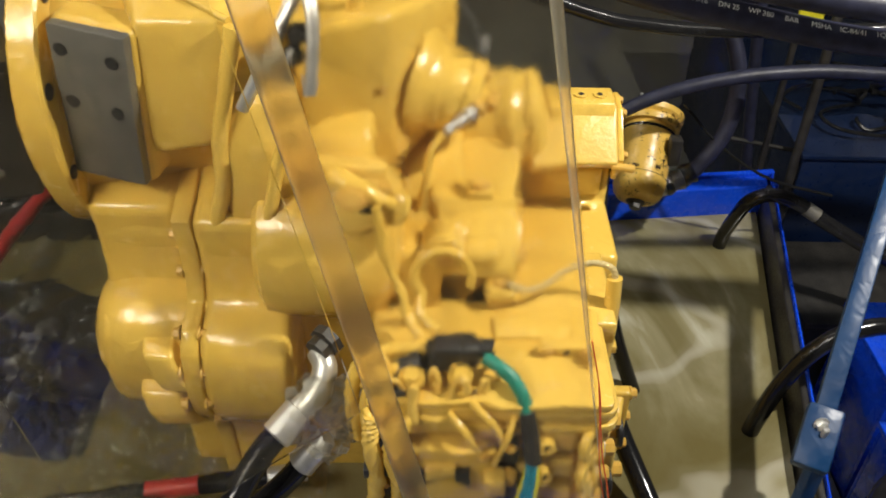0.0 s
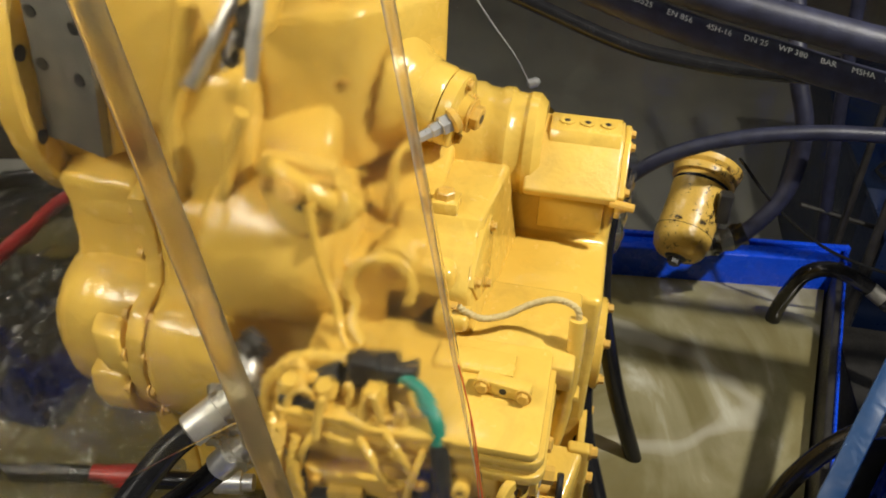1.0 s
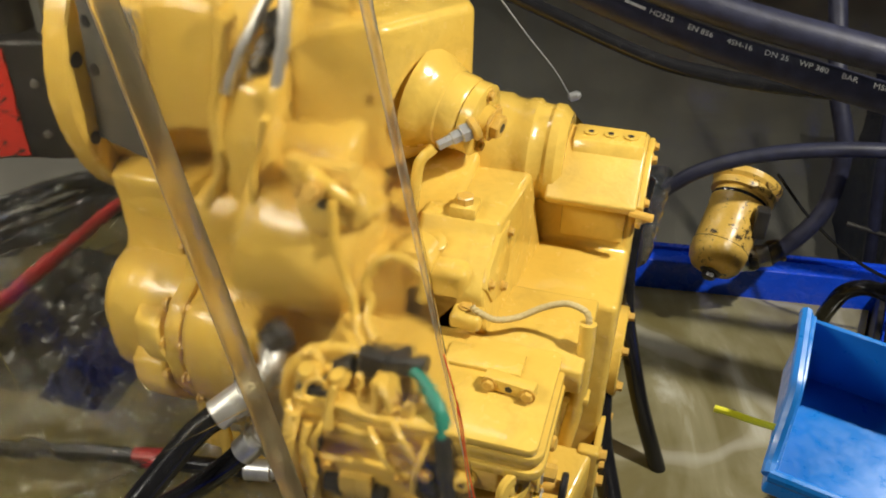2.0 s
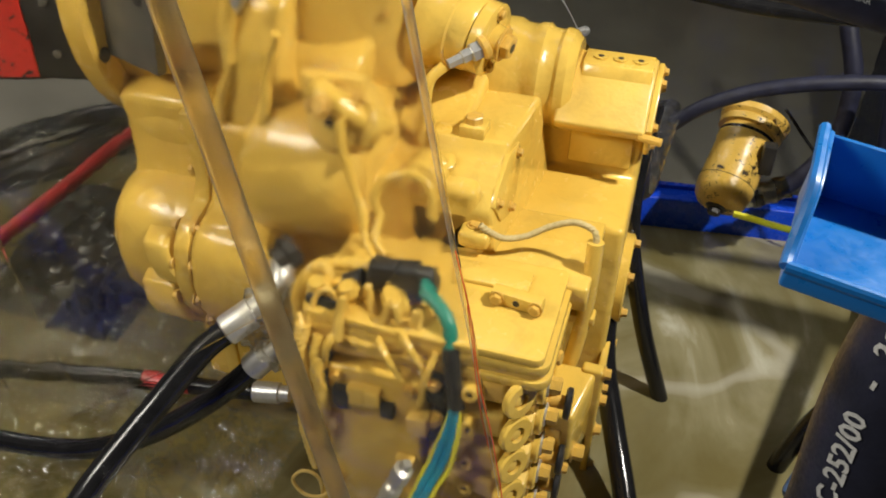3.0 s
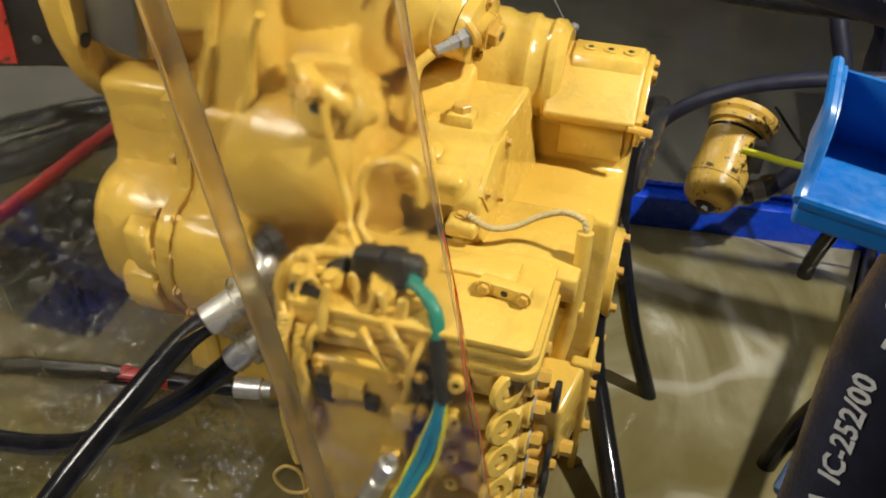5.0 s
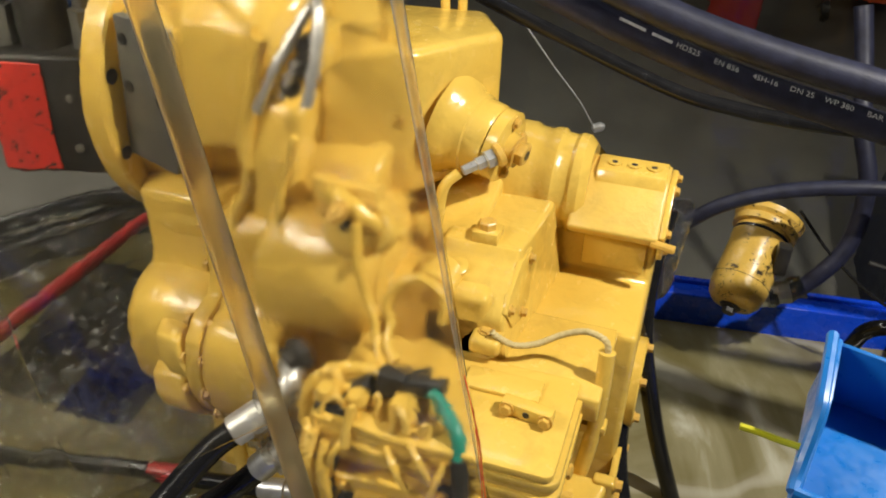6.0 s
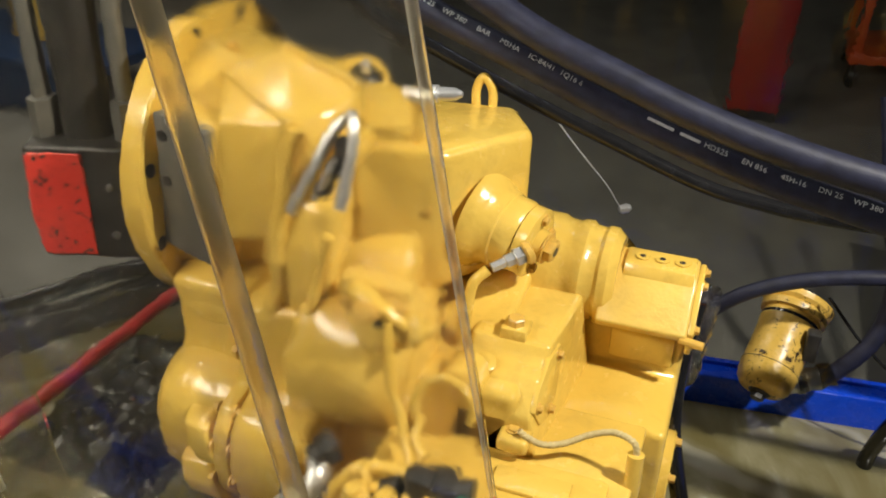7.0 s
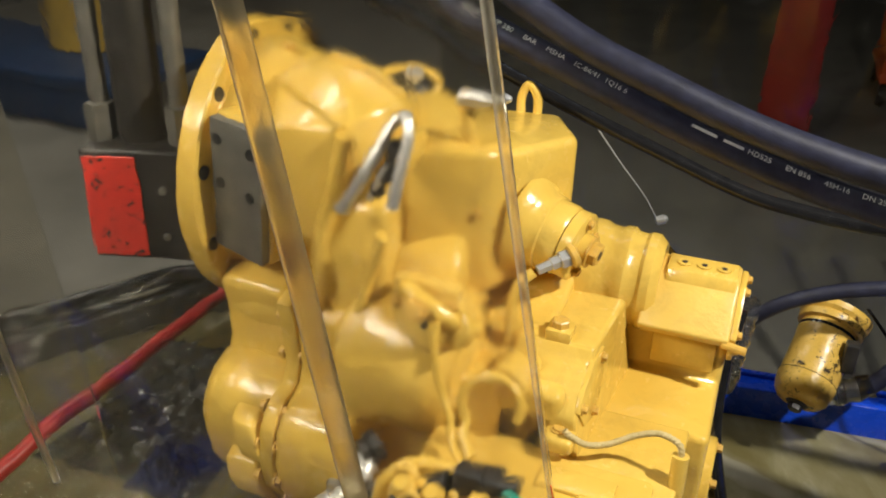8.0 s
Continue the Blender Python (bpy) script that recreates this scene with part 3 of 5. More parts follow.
part("pump_boss", lathe(PA + PD * 0.078, PB, [(0, 0.021), (0.012, 0.019), (0.014, 0.017)], 20), YELLOW, pump)
part("pump_plug", hexhead(PA + PD * 0.092, PD, 0.015, 0.012), YELLOW_BOLT, pump)
part("plug_socket", lathe(PA + PD * 0.1042, PB, [(0, 0.006), (0.0006, 0.0055)], 12), BLACK, pump)
bx, by, bz = basis(PA, PB)
for k in range(4):
    a = radians(45 + 90 * k)
    bolt(pump, PA + PD * 0.080 + (bx * math.cos(a) + by * math.sin(a)) * 0.034, PD, 0.0062, 0.006)
lead = part("sensor_body", lathe((0.044, 0.884, 0.562), (0.004, 0.852, 0.545), [(0, 0.0115), (0.010, 0.0115), (0.011, 0.0082), (0.022, 0.0082), (0.023, 0.0066), (0.040, 0.0062)], 6), CHROME, gearbox, "plated steel sensor plug")
part("sensor_collar", lathe((0.052, 0.890, 0.566), (0.040, 0.880, 0.560), [(0, 0.012), (0.002, 0.015), (0.008, 0.015), (0.010, 0.012)], 18), YELLOW_BOLT, lead)
part("sensor_cable", tube([(0.011, 0.857, 0.548), (-0.002, 0.846, 0.534), (-0.006, 0.84, 0.505), (-0.010, 0.835, 0.46)], 0.0065), YELLOW, lead, "yellow painted cable")

# ribbed drum behind and the output box
part("rear_drum", lathe((-0.01, 1.03, 0.472), (0.15, 1.03, 0.472), [(0, 0.072), (0.04, 0.072), (0.070, 0.071), (0.078, 0.067), (0.092, 0.066), (0.098, 0.069), (0.108, 0.069), (0.114, 0.064), (0.126, 0.063), (0.131, 0.066), (0.142, 0.065), (0.152, 0.055)], 48), YELLOW, gearbox)
part("rear_hump", lathe((0.06, 1.09, 0.44), (0.14, 1.09, 0.44), [(0, 0.05), (0.01, 0.062), (0.07, 0.062), (0.09, 0.045)], 32), YELLOW, gearbox)
BOX = [(0.952, 0.450), (1.010, 0.503), (1.055, 0.506), (1.105, 0.46), (1.105, 0.40), (1.0, 0.415), (0.962, 0.438)]
obox = part("output_box", prism_x(BOX, 0.126, 0.240, 0.004, 3), YELLOW_CAST, gearbox)
boxpad = part("port_pad", prism_x([(1.000, 0.494), (1.008, 0.509), (1.047, 0.512), (1.055, 0.50)], 0.148, 0.236, 0.002, 2), YELLOW, obox)
for x in (0.168, 0.193, 0.218):
    p = Vector((x, 1.027, 0.5105))
    part("port_ring", lathe(p, p + Vector((0, 0, 1)), [(0, 0.009), (0.002, 0.009), (0.002, 0.006)], 18), YELLOW, boxpad)
    part("port_plug", lathe(p, p + Vector((0, 0, 1)), [(0, 0.004), (0.0024, 0.004), (0.0028, 0.003)], 6), BLACK_STEEL, boxpad)
END = [(0.958, 0.452), (1.010, 0.500), (1.052, 0.503), (1.10, 0.458), (1.10, 0.405), (0.985, 0.405)]
endc = part("end_cover", prism_x(END, 0.240, 0.248, 0.002, 2), YELLOW, obox)
for y, z in ((0.972, 0.452), (1.014, 0.492), (1.046, 0.494), (1.088, 0.452), (1.088, 0.416), (0.994, 0.416)):
    bolt(endc, (0.248, y, z), X, 0.0052, 0.006)
part("lug_bolt", rod((0.232, 0.958, 0.444), (0.262, 0.954, 0.442), 0.0055, 0.001, 10), YELLOW_BOLT, obox)

# lower body with its shoulder, recess wall and bolted side plate
SHOULD = [(0.868, 0.362), (0.988, 0.366), (0.990, 0.44), (1.12, 0.44), (1.14, 0.10), (1.14, -0.10), (0.86, -0.10), (0.86, 0.20)]
part("lower_body", prism_x(SHOULD, 0.03, 0.240, 0.008, 3), YELLOW, gearbox)
part("recess_panel", block((0.146, 0.983, 0.380), (0.228, 0.992, 0.430), 0.003), YELLOW, gearbox)
SIDE = [(0.768, 0.35), (0.768, 0.418), (0.800, 0.452), (0.828, 0.458), (0.838, 0.474), (0.965, 0.476), (0.985, 0.35)]
wallp = part("side_block", prism_x(SIDE, 0.0, 0.104, 0.006, 3, lambda c: Vector((c.x + 0.10 * (c.y - 0.86) * (c.x > 0.05) - 0.12 * (c.z - 0.42) * (c.x > 0.05), c.y, c.z))), YELLOW, gearbox, smooth=14)
LENS = [(0.775, 0.425), (0.79, 0.442), (0.83, 0.462), (0.868, 0.462), (0.868, 0.44), (0.845, 0.405), (0.818, 0.392), (0.79, 0.398)]
lens = part("side_plate", prism_x(LENS, 0.100, 0.107, 0.0015, 2, lambda c: Vector((c.x + 0.10 * (c.y - 0.86) - 0.12 * (c.z - 0.42), c.y, c.z))), YELLOW, gearbox)
for y, z in ((0.858, 0.453), (0.785, 0.426), (0.822, 0.400)):
    bolt(lens, (0.107 + 0.10 * (y - 0.86) - 0.12 * (z - 0.42), y, z), X, 0.005, 0.006)
part("ledge_boss", lathe((0.028, 0.806, 0.452), (0.028, 0.800, 0.47), [(0, 0.014), (0.006, 0.014), (0.008, 0.011), (0.008, 0.006)], 20), YELLOW, gearbox)
part("square_lug", block((0.035, 0.838, 0.468), (0.066, 0.868, 0.486), 0.002, 2, None), YELLOW, gearbox)
part("lug_head", hexhead((0.05, 0.853, 0.486), (0, 0, 1), 0.011, 0.009, False), YELLOW_BOLT, gearbox)
part("front_lug", block((0.062, 0.745, 0.385), (0.098, 0.785, 0.405), 0.006, 3), YELLOW, gearbox)
bolt(gearbox, (0.078, 0.765, 0.405), (0, 0, 1), 0.007, 0.004)

# round side cover low on the right
ear = part("side_cover", lathe((0.240, 0.945, 0.235), (0.26, 0.945, 0.235), [(0, 0.062), (0.010, 0.062), (0.012, 0.060)], 32), YELLOW, gearbox)
for k in range(6):
    a = radians(20 + 60 * k)
    bolt(ear, (0.252, 0.945 + 0.054 * math.cos(a), 0.235 + 0.054 * math.sin(a)), X, 0.0055, 0.008)
low = part("low_cover", prism_x([(0.80, 0.16), (0.90, 0.18), (0.93, 0.02), (0.80, -0.02)], 0.236, 0.246, 0.003), YELLOW, gearbox)
for y, z in ((0.815, 0.15), (0.89, 0.165), (0.915, 0.03), (0.815, 0.0)):
    bolt(low, (0.246, y, z), X, 0.0055, 0.008)

# valve body: stacked plates with a sloping-cornered cover
part("valve_base", block((-0.075, 0.625, -0.05), (0.190, 0.83, 0.335), 0.004), YELLOW, gearbox)
part("rear_plate", block((0.0, 0.735, 0.335), (0.216, 0.872, 0.368), 0.004, 3), YELLOW, gearbox)


def rounded(x0, y0, x1, y1, r, n=5):
    out = []
    for cx, cy, a0 in ((x1 - r, y1 - r, 0), (x0 + r, y1 - r, 90), (x0 + r, y0 + r, 180), (x1 - r, y0 + r, 270)):
        out += [(cx + r * math.cos(radians(a0 + 90 * k / n)), cy + r * math.sin(radians(a0 + 90 * k / n))) for k in range(n + 1)]
    return out


stack = part("valve_plate", prism_z(rounded(-0.07, 0.602, 0.198, 0.765, 0.016), 0.352, 0.364, 0.002), YELLOW, gearbox)
part("gasket", prism_z(rounded(-0.068, 0.604, 0.195, 0.762, 0.016), 0.346, 0.352, 0), YELLOW_CAST, stack)
part("valve_plate", prism_z(rounded(-0.07, 0.600, 0.200, 0.768, 0.018), 0.334, 0.346, 0.002), YELLOW, gearbox)
cover = part("valve_cover", prism_z(rounded(-0.066, 0.603, 0.192, 0.756, 0.010), 0.364, 0.374, 0.002), YELLOW, gearbox)
brk = part("mount_block", block((-0.028, -0.008, 0), (0.028, 0.008, 0.016), 0.002, 2, Matrix.Translation((0.148, 0.680, 0.374)) @ Matrix.Rotation(radians(-8), 4, "Z")), YELLOW, cover)
for k, (x, y) in enumerate(((0.127, 0.674), (0.169, 0.668))):
    bolt(cover, (x, y, 0.383), (-0.1, -1, 0.1), 0.0062, 0.006)
part("mount_hole", lathe((0.148, 0.6718, 0.382), (0.147, 0.66, 0.382), [(0, 0.004), (0.0006, 0.0035)], 12), BLACK, cover)
part("cover_pad", block((0.07, 0.70, 0.3735), (0.155, 0.735, 0.379), 0.002), YELLOW, cover)

# port column on the valve body's front and right side
DIAG = Vector((0.82, -0.55, 0.12)).normalized()
rng = random.Random(5)
for r in range(6):
    z = 0.322 - 0.047 * r
    body_y = 0.602 - 0.004 * r
    row = part("port_block", block((0.095, body_y, z - 0.021), (0.160, 0.66, z + 0.015), 0.007, 3), YELLOW_CAST, gearbox)
    p = Vector((0.122, body_y + 0.003, z - 0.003))
    d = Vector((0.12, -1, 0.16)).normalized()
    part("port_plug", lathe(p, p + d, [(0, 0.0135), (0.007, 0.0135), (0.008, 0.0105), (0.016, 0.0100), (0.018, 0.008), (0.018, 0.0045), (0.013, 0.004)], 16), YELLOW, row)
    part("plug_socket", lathe(p + d * 0.0135, p + d, [(0, 0.0045), (0.0006, 0.004)], 6), BLACK_STEEL, row)
    # round flange with a bore, facing out from the corner
    c = Vector((0.166, 0.604 - 0.003 * r, z - 0.004))
    part("flange_ring", lathe(c, c + DIAG, [(0, 0.015), (0.004, 0.0205), (0.010, 0.0210), (0.012, 0.019), (0.012, 0.0095), (0.005, 0.008)], 24), YELLOW, row)
    part("flange_plug", lathe(c + DIAG * 0.006, c + DIAG, [(0, 0.0078), (0.003, 0.007), (0.004, 0.005)], 10), YELLOW_CAST, row)
    part("port_web", block((0.150, body_y + 0.012, z - 0.024), (0.188, 0.66, z + 0.006), 0.005, 2), YELLOW_CAST, row)
    # bolted outer flange: plated washer, painted head and a dark sealing disc
    y1 = 0.636 + 0.004 * rng.random()
    part("outer_flange", lathe((0.184, y1, z - 0.012), (0.3, y1, z - 0.012), [(0, 0.020), (0.003, 0.0215), (0.010, 0.0215), (0.012, 0.019)], 20), YELLOW, row)
    part("washer", lathe((0.194, y1, z - 0.010), (0.3, y1, z - 0.010), [(0, 0.0135), (0.0035, 0.0135), (0.004, 0.0125)], 18), CHROME, row, "bare plated washer")
    part("bolt_head", hexhead((0.198, y1, z - 0.010), X, 0.0095, 0.012, False), YELLOW_BOLT, row)
    part("bolt_head", hexhead((0.190, y1 + 0.026, z + 0.006), (1, -0.15, 0.1), 0.0085, 0.014, False), YELLOW_BOLT, row)
    if r in (1, 3, 4):
        part("sealing_disc", lathe((0.214, y1 + 0.020, z - 0.006), (0.3, y1 + 0.020, z - 0.006), [(0, 0.0165), (0.002, 0.018), (0.006, 0.018), (0.007, 0.016)], 22), BLACK, row, "black sealing disc")
        part("disc_stem", rod((0.182, y1 + 0.020, z - 0.006), (0.215, y1 + 0.020, z - 0.006), 0.008, 0.001, 12), YELLOW_BOLT, row)
# ribbed bracket with two lugs behind the port column
bracket = part("side_bracket", prism_x([(0.67, 0.235), (0.735, 0.255), (0.752, 0.22), (0.742, 0.16), (0.70, 0.135), (0.672, 0.16)], 0.190, 0.222, 0.005, 3, lambda c: Vector((c.x + 0.25 * (c.y - 0.66) * (c.x > 0.2), c.y, c.z))), YELLOW, gearbox)
part("bracket_rib", prism_x([(0.728, 0.258), (0.744, 0.258), (0.754, 0.21), (0.742, 0.148), (0.728, 0.148)], 0.222, 0.248, 0.004, 3), YELLOW, bracket)
for y, z in ((0.737, 0.250), (0.744, 0.20), (0.736, 0.156)):
    bolt(bracket, (0.248, y, z), X, 0.0065, 0.008)
bolt(bracket, (0.228, 0.69, 0.16), X, 0.010, 0.014)
for z, y in ((0.19, 0.70), (0.12, 0.72)):
    row = part("side_plate", block((0.186, y - 0.03, z - 0.03), (0.216, y + 0.05, z + 0.025), 0.005, 3), YELLOW, gearbox)
    bolt(row, (0.216, y - 0.012, z - 0.015), X, 0.007, 0.009)
    bolt(row, (0.216, y + 0.03, z + 0.008), X, 0.007, 0.009)
panel = part("front_panel", block((-0.035, 0.588, 0.13), (0.072, 0.63, 0.318), 0.006, 3), YELLOW, gearbox)
for x, z in ((-0.022, 0.305), (0.058, 0.305), (-0.022, 0.145), (0.058, 0.145)):
    bolt(panel, (x, 0.588, z), (0, -1, 0), 0.006, 0.006)
part("front_shelf", block((-0.075, 0.61, 0.32), (0.095, 0.66, 0.338), 0.004), YELLOW_CAST, gearbox)
for x in (-0.055, -0.02, 0.03):
    part("solenoid", lathe((x, 0.640, 0.37), (x, 0.622, 0.405), [(0, 0.014), (0.022, 0.014), (0.026, 0.011), (0.034, 0.008)], 18), YELLOW, gearbox)
    bolt(gearbox, (x + 0.014, 0.612, 0.340), (0, -0.4, 1), 0.006, 0.006)
part("loom", tube([(-0.082, 0.640, 0.28), (-0.088, 0.640, 0.34), (-0.078, 0.650, 0.382), (-0.05, 0.662, 0.396), (-0.01, 0.665, 0.398), (0.02, 0.662, 0.398)], 0.0085, 14, 10, 0.12, 700), YELLOW, gearbox, "ribbed yellow cable loom")
part("loom", tube([(-0.066, 0.628, 0.27), (-0.072, 0.630, 0.34), (-0.058, 0.640, 0.378), (-0.03, 0.648, 0.386)], 0.007), YELLOW, gearbox)
part("loom", tube([(-0.05, 0.615, 0.345), (-0.02, 0.605, 0.352), (0.02, 0.603, 0.35), (0.06, 0.61, 0.356)], 0.005), YELLOW, gearbox)
for x, z, w in ((-0.045, 0.372, 0.02), (-0.03, 0.345, 0.016), (0.0, 0.355, 0.014), (-0.055, 0.31, 0.014)):
    part("connector", block((x - w, 0.612, z - 0.012), (x + w, 0.636, z + 0.012), 0.004, 2), BLACK, gearbox, "black plastic connector")
plug = part("electric_plug", block((-0.028, -0.016, -0.015), (0.028, 0.016, 0.015), 0.006, 3, Matrix.Translation((0.022, 0.655, 0.400)) @ Matrix.Rotation(radians(12), 4, "Z")), BLACK, gearbox, "black multi-pin plug")
part("plug_latch", block((0.0, 0.636, 0.408), (0.030, 0.662, 0.421), 0.003, 2), BLACK, plug)
part("plug_tail", rod((-0.008, 0.652, 0.392), (-0.042, 0.648, 0.372), 0.014), BLACK, plug)
part("plug_tail", rod((0.04, 0.655, 0.404), (0.066, 0.655, 0.408), 0.011), BLACK, plug)
part("green_sleeve", tube([(0.055, 0.645, 0.402), (0.075, 0.632, 0.396), (0.092, 0.618, 0.384), (0.098, 0.606, 0.364)], 0.0075), GREEN_TAPE, plug, "green cable sleeve")
part("cable", tube([(0.098, 0.606, 0.366), (0.105, 0.594, 0.335), (0.11, 0.588, 0.30)], 0.0095), BLACK, plug)
for k, (dx, mat) in enumerate(((-0.006, CYAN_WIRE), (0.0, CYAN_WIRE), (0.006, YELLOW_TIE), (-0.010, YELLOW_TIE))):
    part("wire", tube([(0.11 + dx * 0.3, 0.588, 0.302), (0.108 + dx, 0.578, 0.27), (0.098 + dx * 1.5, 0.565, 0.22), (0.075 + dx, 0.545, 0.17), (0.045, 0.53, 0.13)], 0.005 if mat is CYAN_WIRE else 0.0028, 10), mat, plug)

for x0, y0, z0, x1, y1, z1 in ((-0.07, 0.606, 0.365, -0.045, 0.62, 0.30), (-0.02, 0.60, 0.36, -0.04, 0.592, 0.31), (0.045, 0.604, 0.372, 0.075, 0.59, 0.335), (0.085, 0.60, 0.36, 0.07, 0.588, 0.29), (0.02, 0.60, 0.362, 0.05, 0.585, 0.325)):
    part("loom", tube([(x0, y0, z0), ((x0 + x1) / 2, y0 - 0.014, (z0 + z1) / 2 + 0.012), (x1, y1, z1)], 0.0042, 10), YELLOW, gearbox)
for x, z in ((-0.05, 0.29), (-0.05, 0.24), (0.085, 0.30), (0.086, 0.25), (0.088, 0.20)):
    part("connector", block((x - 0.010, 0.59, z - 0.012), (x + 0.010, 0.64, z + 0.012), 0.003, 2), BLACK, gearbox)
    bolt(gearbox, (x, 0.59, z + 0.022), (0, -1, 0), 0.006, 0.006)

# painted-over harness: small clips, tails and plugs on the valve body
rng = random.Random(11)
for k in range(11):
    x, z = -0.070 + 0.013 * k + 0.006 * rng.random(), 0.372 + 0.010 * rng.random()
    y = 0.612 + 0.045 * rng.random()
    dx, dy = 0.05 * rng.random() - 0.025, 0.03 * rng.random() - 0.02
    part("harness_tail", tube([(x, y, z), (x + dx * 0.4, y + dy * 0.5, z + 0.018), (x + dx, y + dy, z + 0.008), (x + dx * 1.3, y + dy - 0.012, z - 0.02)], 0.0035 + 0.002 * rng.random(), 10, 6), YELLOW_CAST, gearbox)
for k in range(9):
    x, z, y = -0.066 + 0.017 * k, 0.30 - 0.11 * rng.random(), 0.588
    w = 0.006 + 0.006 * rng.random()
    part("clip", block((x - w, y - 0.010, z - w), (x + w, y + 0.004, z + w * 1.2), 0.002), YELLOW_CAST if k % 3 else BLACK, gearbox)
part("loom", tube([(-0.062, 0.598, 0.36), (-0.064, 0.586, 0.33), (-0.058, 0.582, 0.28), (-0.062, 0.584, 0.22), (-0.056, 0.59, 0.15)], 0.009, 14, 14, 0.12, 600), YELLOW_CAST, gearbox, "ribbed yellow cable loom")
part("loom", tube([(-0.042, 0.596, 0.352), (-0.044, 0.582, 0.32), (-0.036, 0.580, 0.27), (-0.040, 0.582, 0.20)], 0.007, 14, 14, 0.12, 600), YELLOW, gearbox)

# dipstick tube with a rope pushed into it
stick = part("dipstick_tube", tube([(0.213, 0.775, 0.405), (0.214, 0.768, 0.36), (0.212, 0.76, 0.30), (0.205, 0.752, 0.24), (0.196, 0.745, 0.19)], 0.0095, 16), YELLOW, gearbox)
part("tube_clamp", block((0.196, 0.755, 0.30), (0.226, 0.775, 0.312), 0.002), YELLOW, stick)
rope = single("rope", tube([(0.213, 0.775, 0.385), (0.213, 0.776, 0.409), (0.206, 0.780, 0.418), (0.185, 0.785, 0.419), (0.16, 0.783, 0.409), (0.135, 0.773, 0.397), (0.112, 0.763, 0.396), (0.095, 0.756, 0.407), (0.086, 0.755, 0.414)], 0.0036, 12, 14, 0.16, 420), ROPE, "twisted rope pushed into a dipstick tube", "rope")


# ---- hoses ----
def writing(text, size, m, mat, parent, name="printing", bold=0.0):
    """Flat lettering in the built-in font, made into a mesh, with its middle at m."""
    cu = bpy.data.curves.new(name, "FONT")
    cu.body, cu.size, cu.align_x, cu.align_y, cu.extrude, cu.resolution_u = text, size, "CENTER", "CENTER", 0.0001, 2
    cu.offset = bold
    tmp = bpy.data.objects.new(name, cu)
    me = bpy.data.meshes.new_from_object(tmp)
    bpy.data.objects.remove(tmp)
    bpy.data.curves.remove(cu)
    bm = bmesh.new()
    bm.from_mesh(me)
    bpy.data.meshes.remove(me)
    bmesh.ops.transform(bm, matrix=m, verts=bm.verts)
    return part(name, bm, mat, parent)


def on_hose(p, d, eye, r, roll=0.0):
    """A pose on the skin of a hose round p running along d, on the side towards eye."""
    d = Vector(d).normalized()
    n = Vector(eye) - Vector(p)
    n = (n - d * n.dot(d)).normalized()
    n = Matrix.Rotation(radians(roll), 3, d) @ n
    q = Vector(p) + n * (r + 0.0004)
    s = n.cross(d)
    return Matrix(((d.x, s.x, n.x, q.x), (d.y, s.y, n.y, q.y), (d.z, s.z, n.z, q.z), (0, 0, 0, 1)))


def hose(points, r, label, mat=None, seg=20, group="hydraulic hoses"):
    return single("hose", tube(points, r, seg, 10), mat or RUBBER, label, "hose", group)


SIDE_EYE = (0.24, 0.0, 0.95)
printed_line = [(-0.34, 1.05, 0.88), (-0.174, 1.05, 0.801), (-0.019, 1.05, 0.740), (0.13, 1.05, 0.683), (0.271, 1.05, 0.639), (0.382, 1.05, 0.615), (0.58, 1.04, 0.585), (0.85, 1.02, 0.590), (1.3, 1.0, 0.7)]
PR = 0.0182
printed = hose(printed_line, PR, "thick black hydraulic hose with white printing")
hose([(-0.30, 1.05, 0.955), (-0.037, 1.04, 0.797), (0.106, 1.035, 0.738), (0.246, 1.03, 0.693), (0.401, 1.02, 0.664), (0.60, 1.0, 0.645), (0.9, 0.98, 0.66), (1.3, 0.95, 0.76)], 0.0188, "thick plain black hydraulic hose above the gearbox")
thin = hose([(-0.42, 1.12, 0.83), (-0.198, 1.12, 0.735), (-0.029, 1.12, 0.668), (0.093, 1.12, 0.625), (0.211, 1.12, 0.585), (0.285, 1.12, 0.571), (0.42, 1.12, 0.564), (0.75, 1.12, 0.58), (1.2, 1.10, 0.66)], 0.0098, "thin glossy black hydraulic hose", RUBBER_WET)
line = smooth_path(printed_line, 40)
run, marks = 0.0, []
for a, b in zip(line, line[1:]):
    run += (b - a).length
    marks.append((run, b, b - a))
START = min(marks, key=lambda q: abs(q[1].x - 0.125))[0]
for s, text in ((-0.292, "DN 25"), (-0.250, "WP 380"), (-0.207, "BAR"), (-0.170, "MSHA"), (-0.129, "IC-84/41"), (-0.087, "1Q16 6"), (0.108, "HD525"), (0.154, "EN 856"), (0.202, "4SH-16"), (0.247, "DN 25"), (0.292, "WP 380"), (0.333, "BAR"), (0.370, "MSHA"), (0.415, "IC-84/41"), (0.460, "1Q16 6")):
    _, p, d = min(marks, key=lambda q: abs(q[0] - START - s))
    writing(text, 0.0102, on_hose(p, d, SIDE_EYE, PR, -34), PRINT, printed)
for s, w in ((0.036, 0.034), (0.072, 0.026)):
    _, p, d = min(marks, key=lambda q: abs(q[0] - START - s))
    part("print_bar", block((-w / 2, -0.0020, 0), (w / 2, 0.0020, 0.0002), 0, 1, on_hose(p, d, SIDE_EYE, PR, -34)), PRINT, printed)

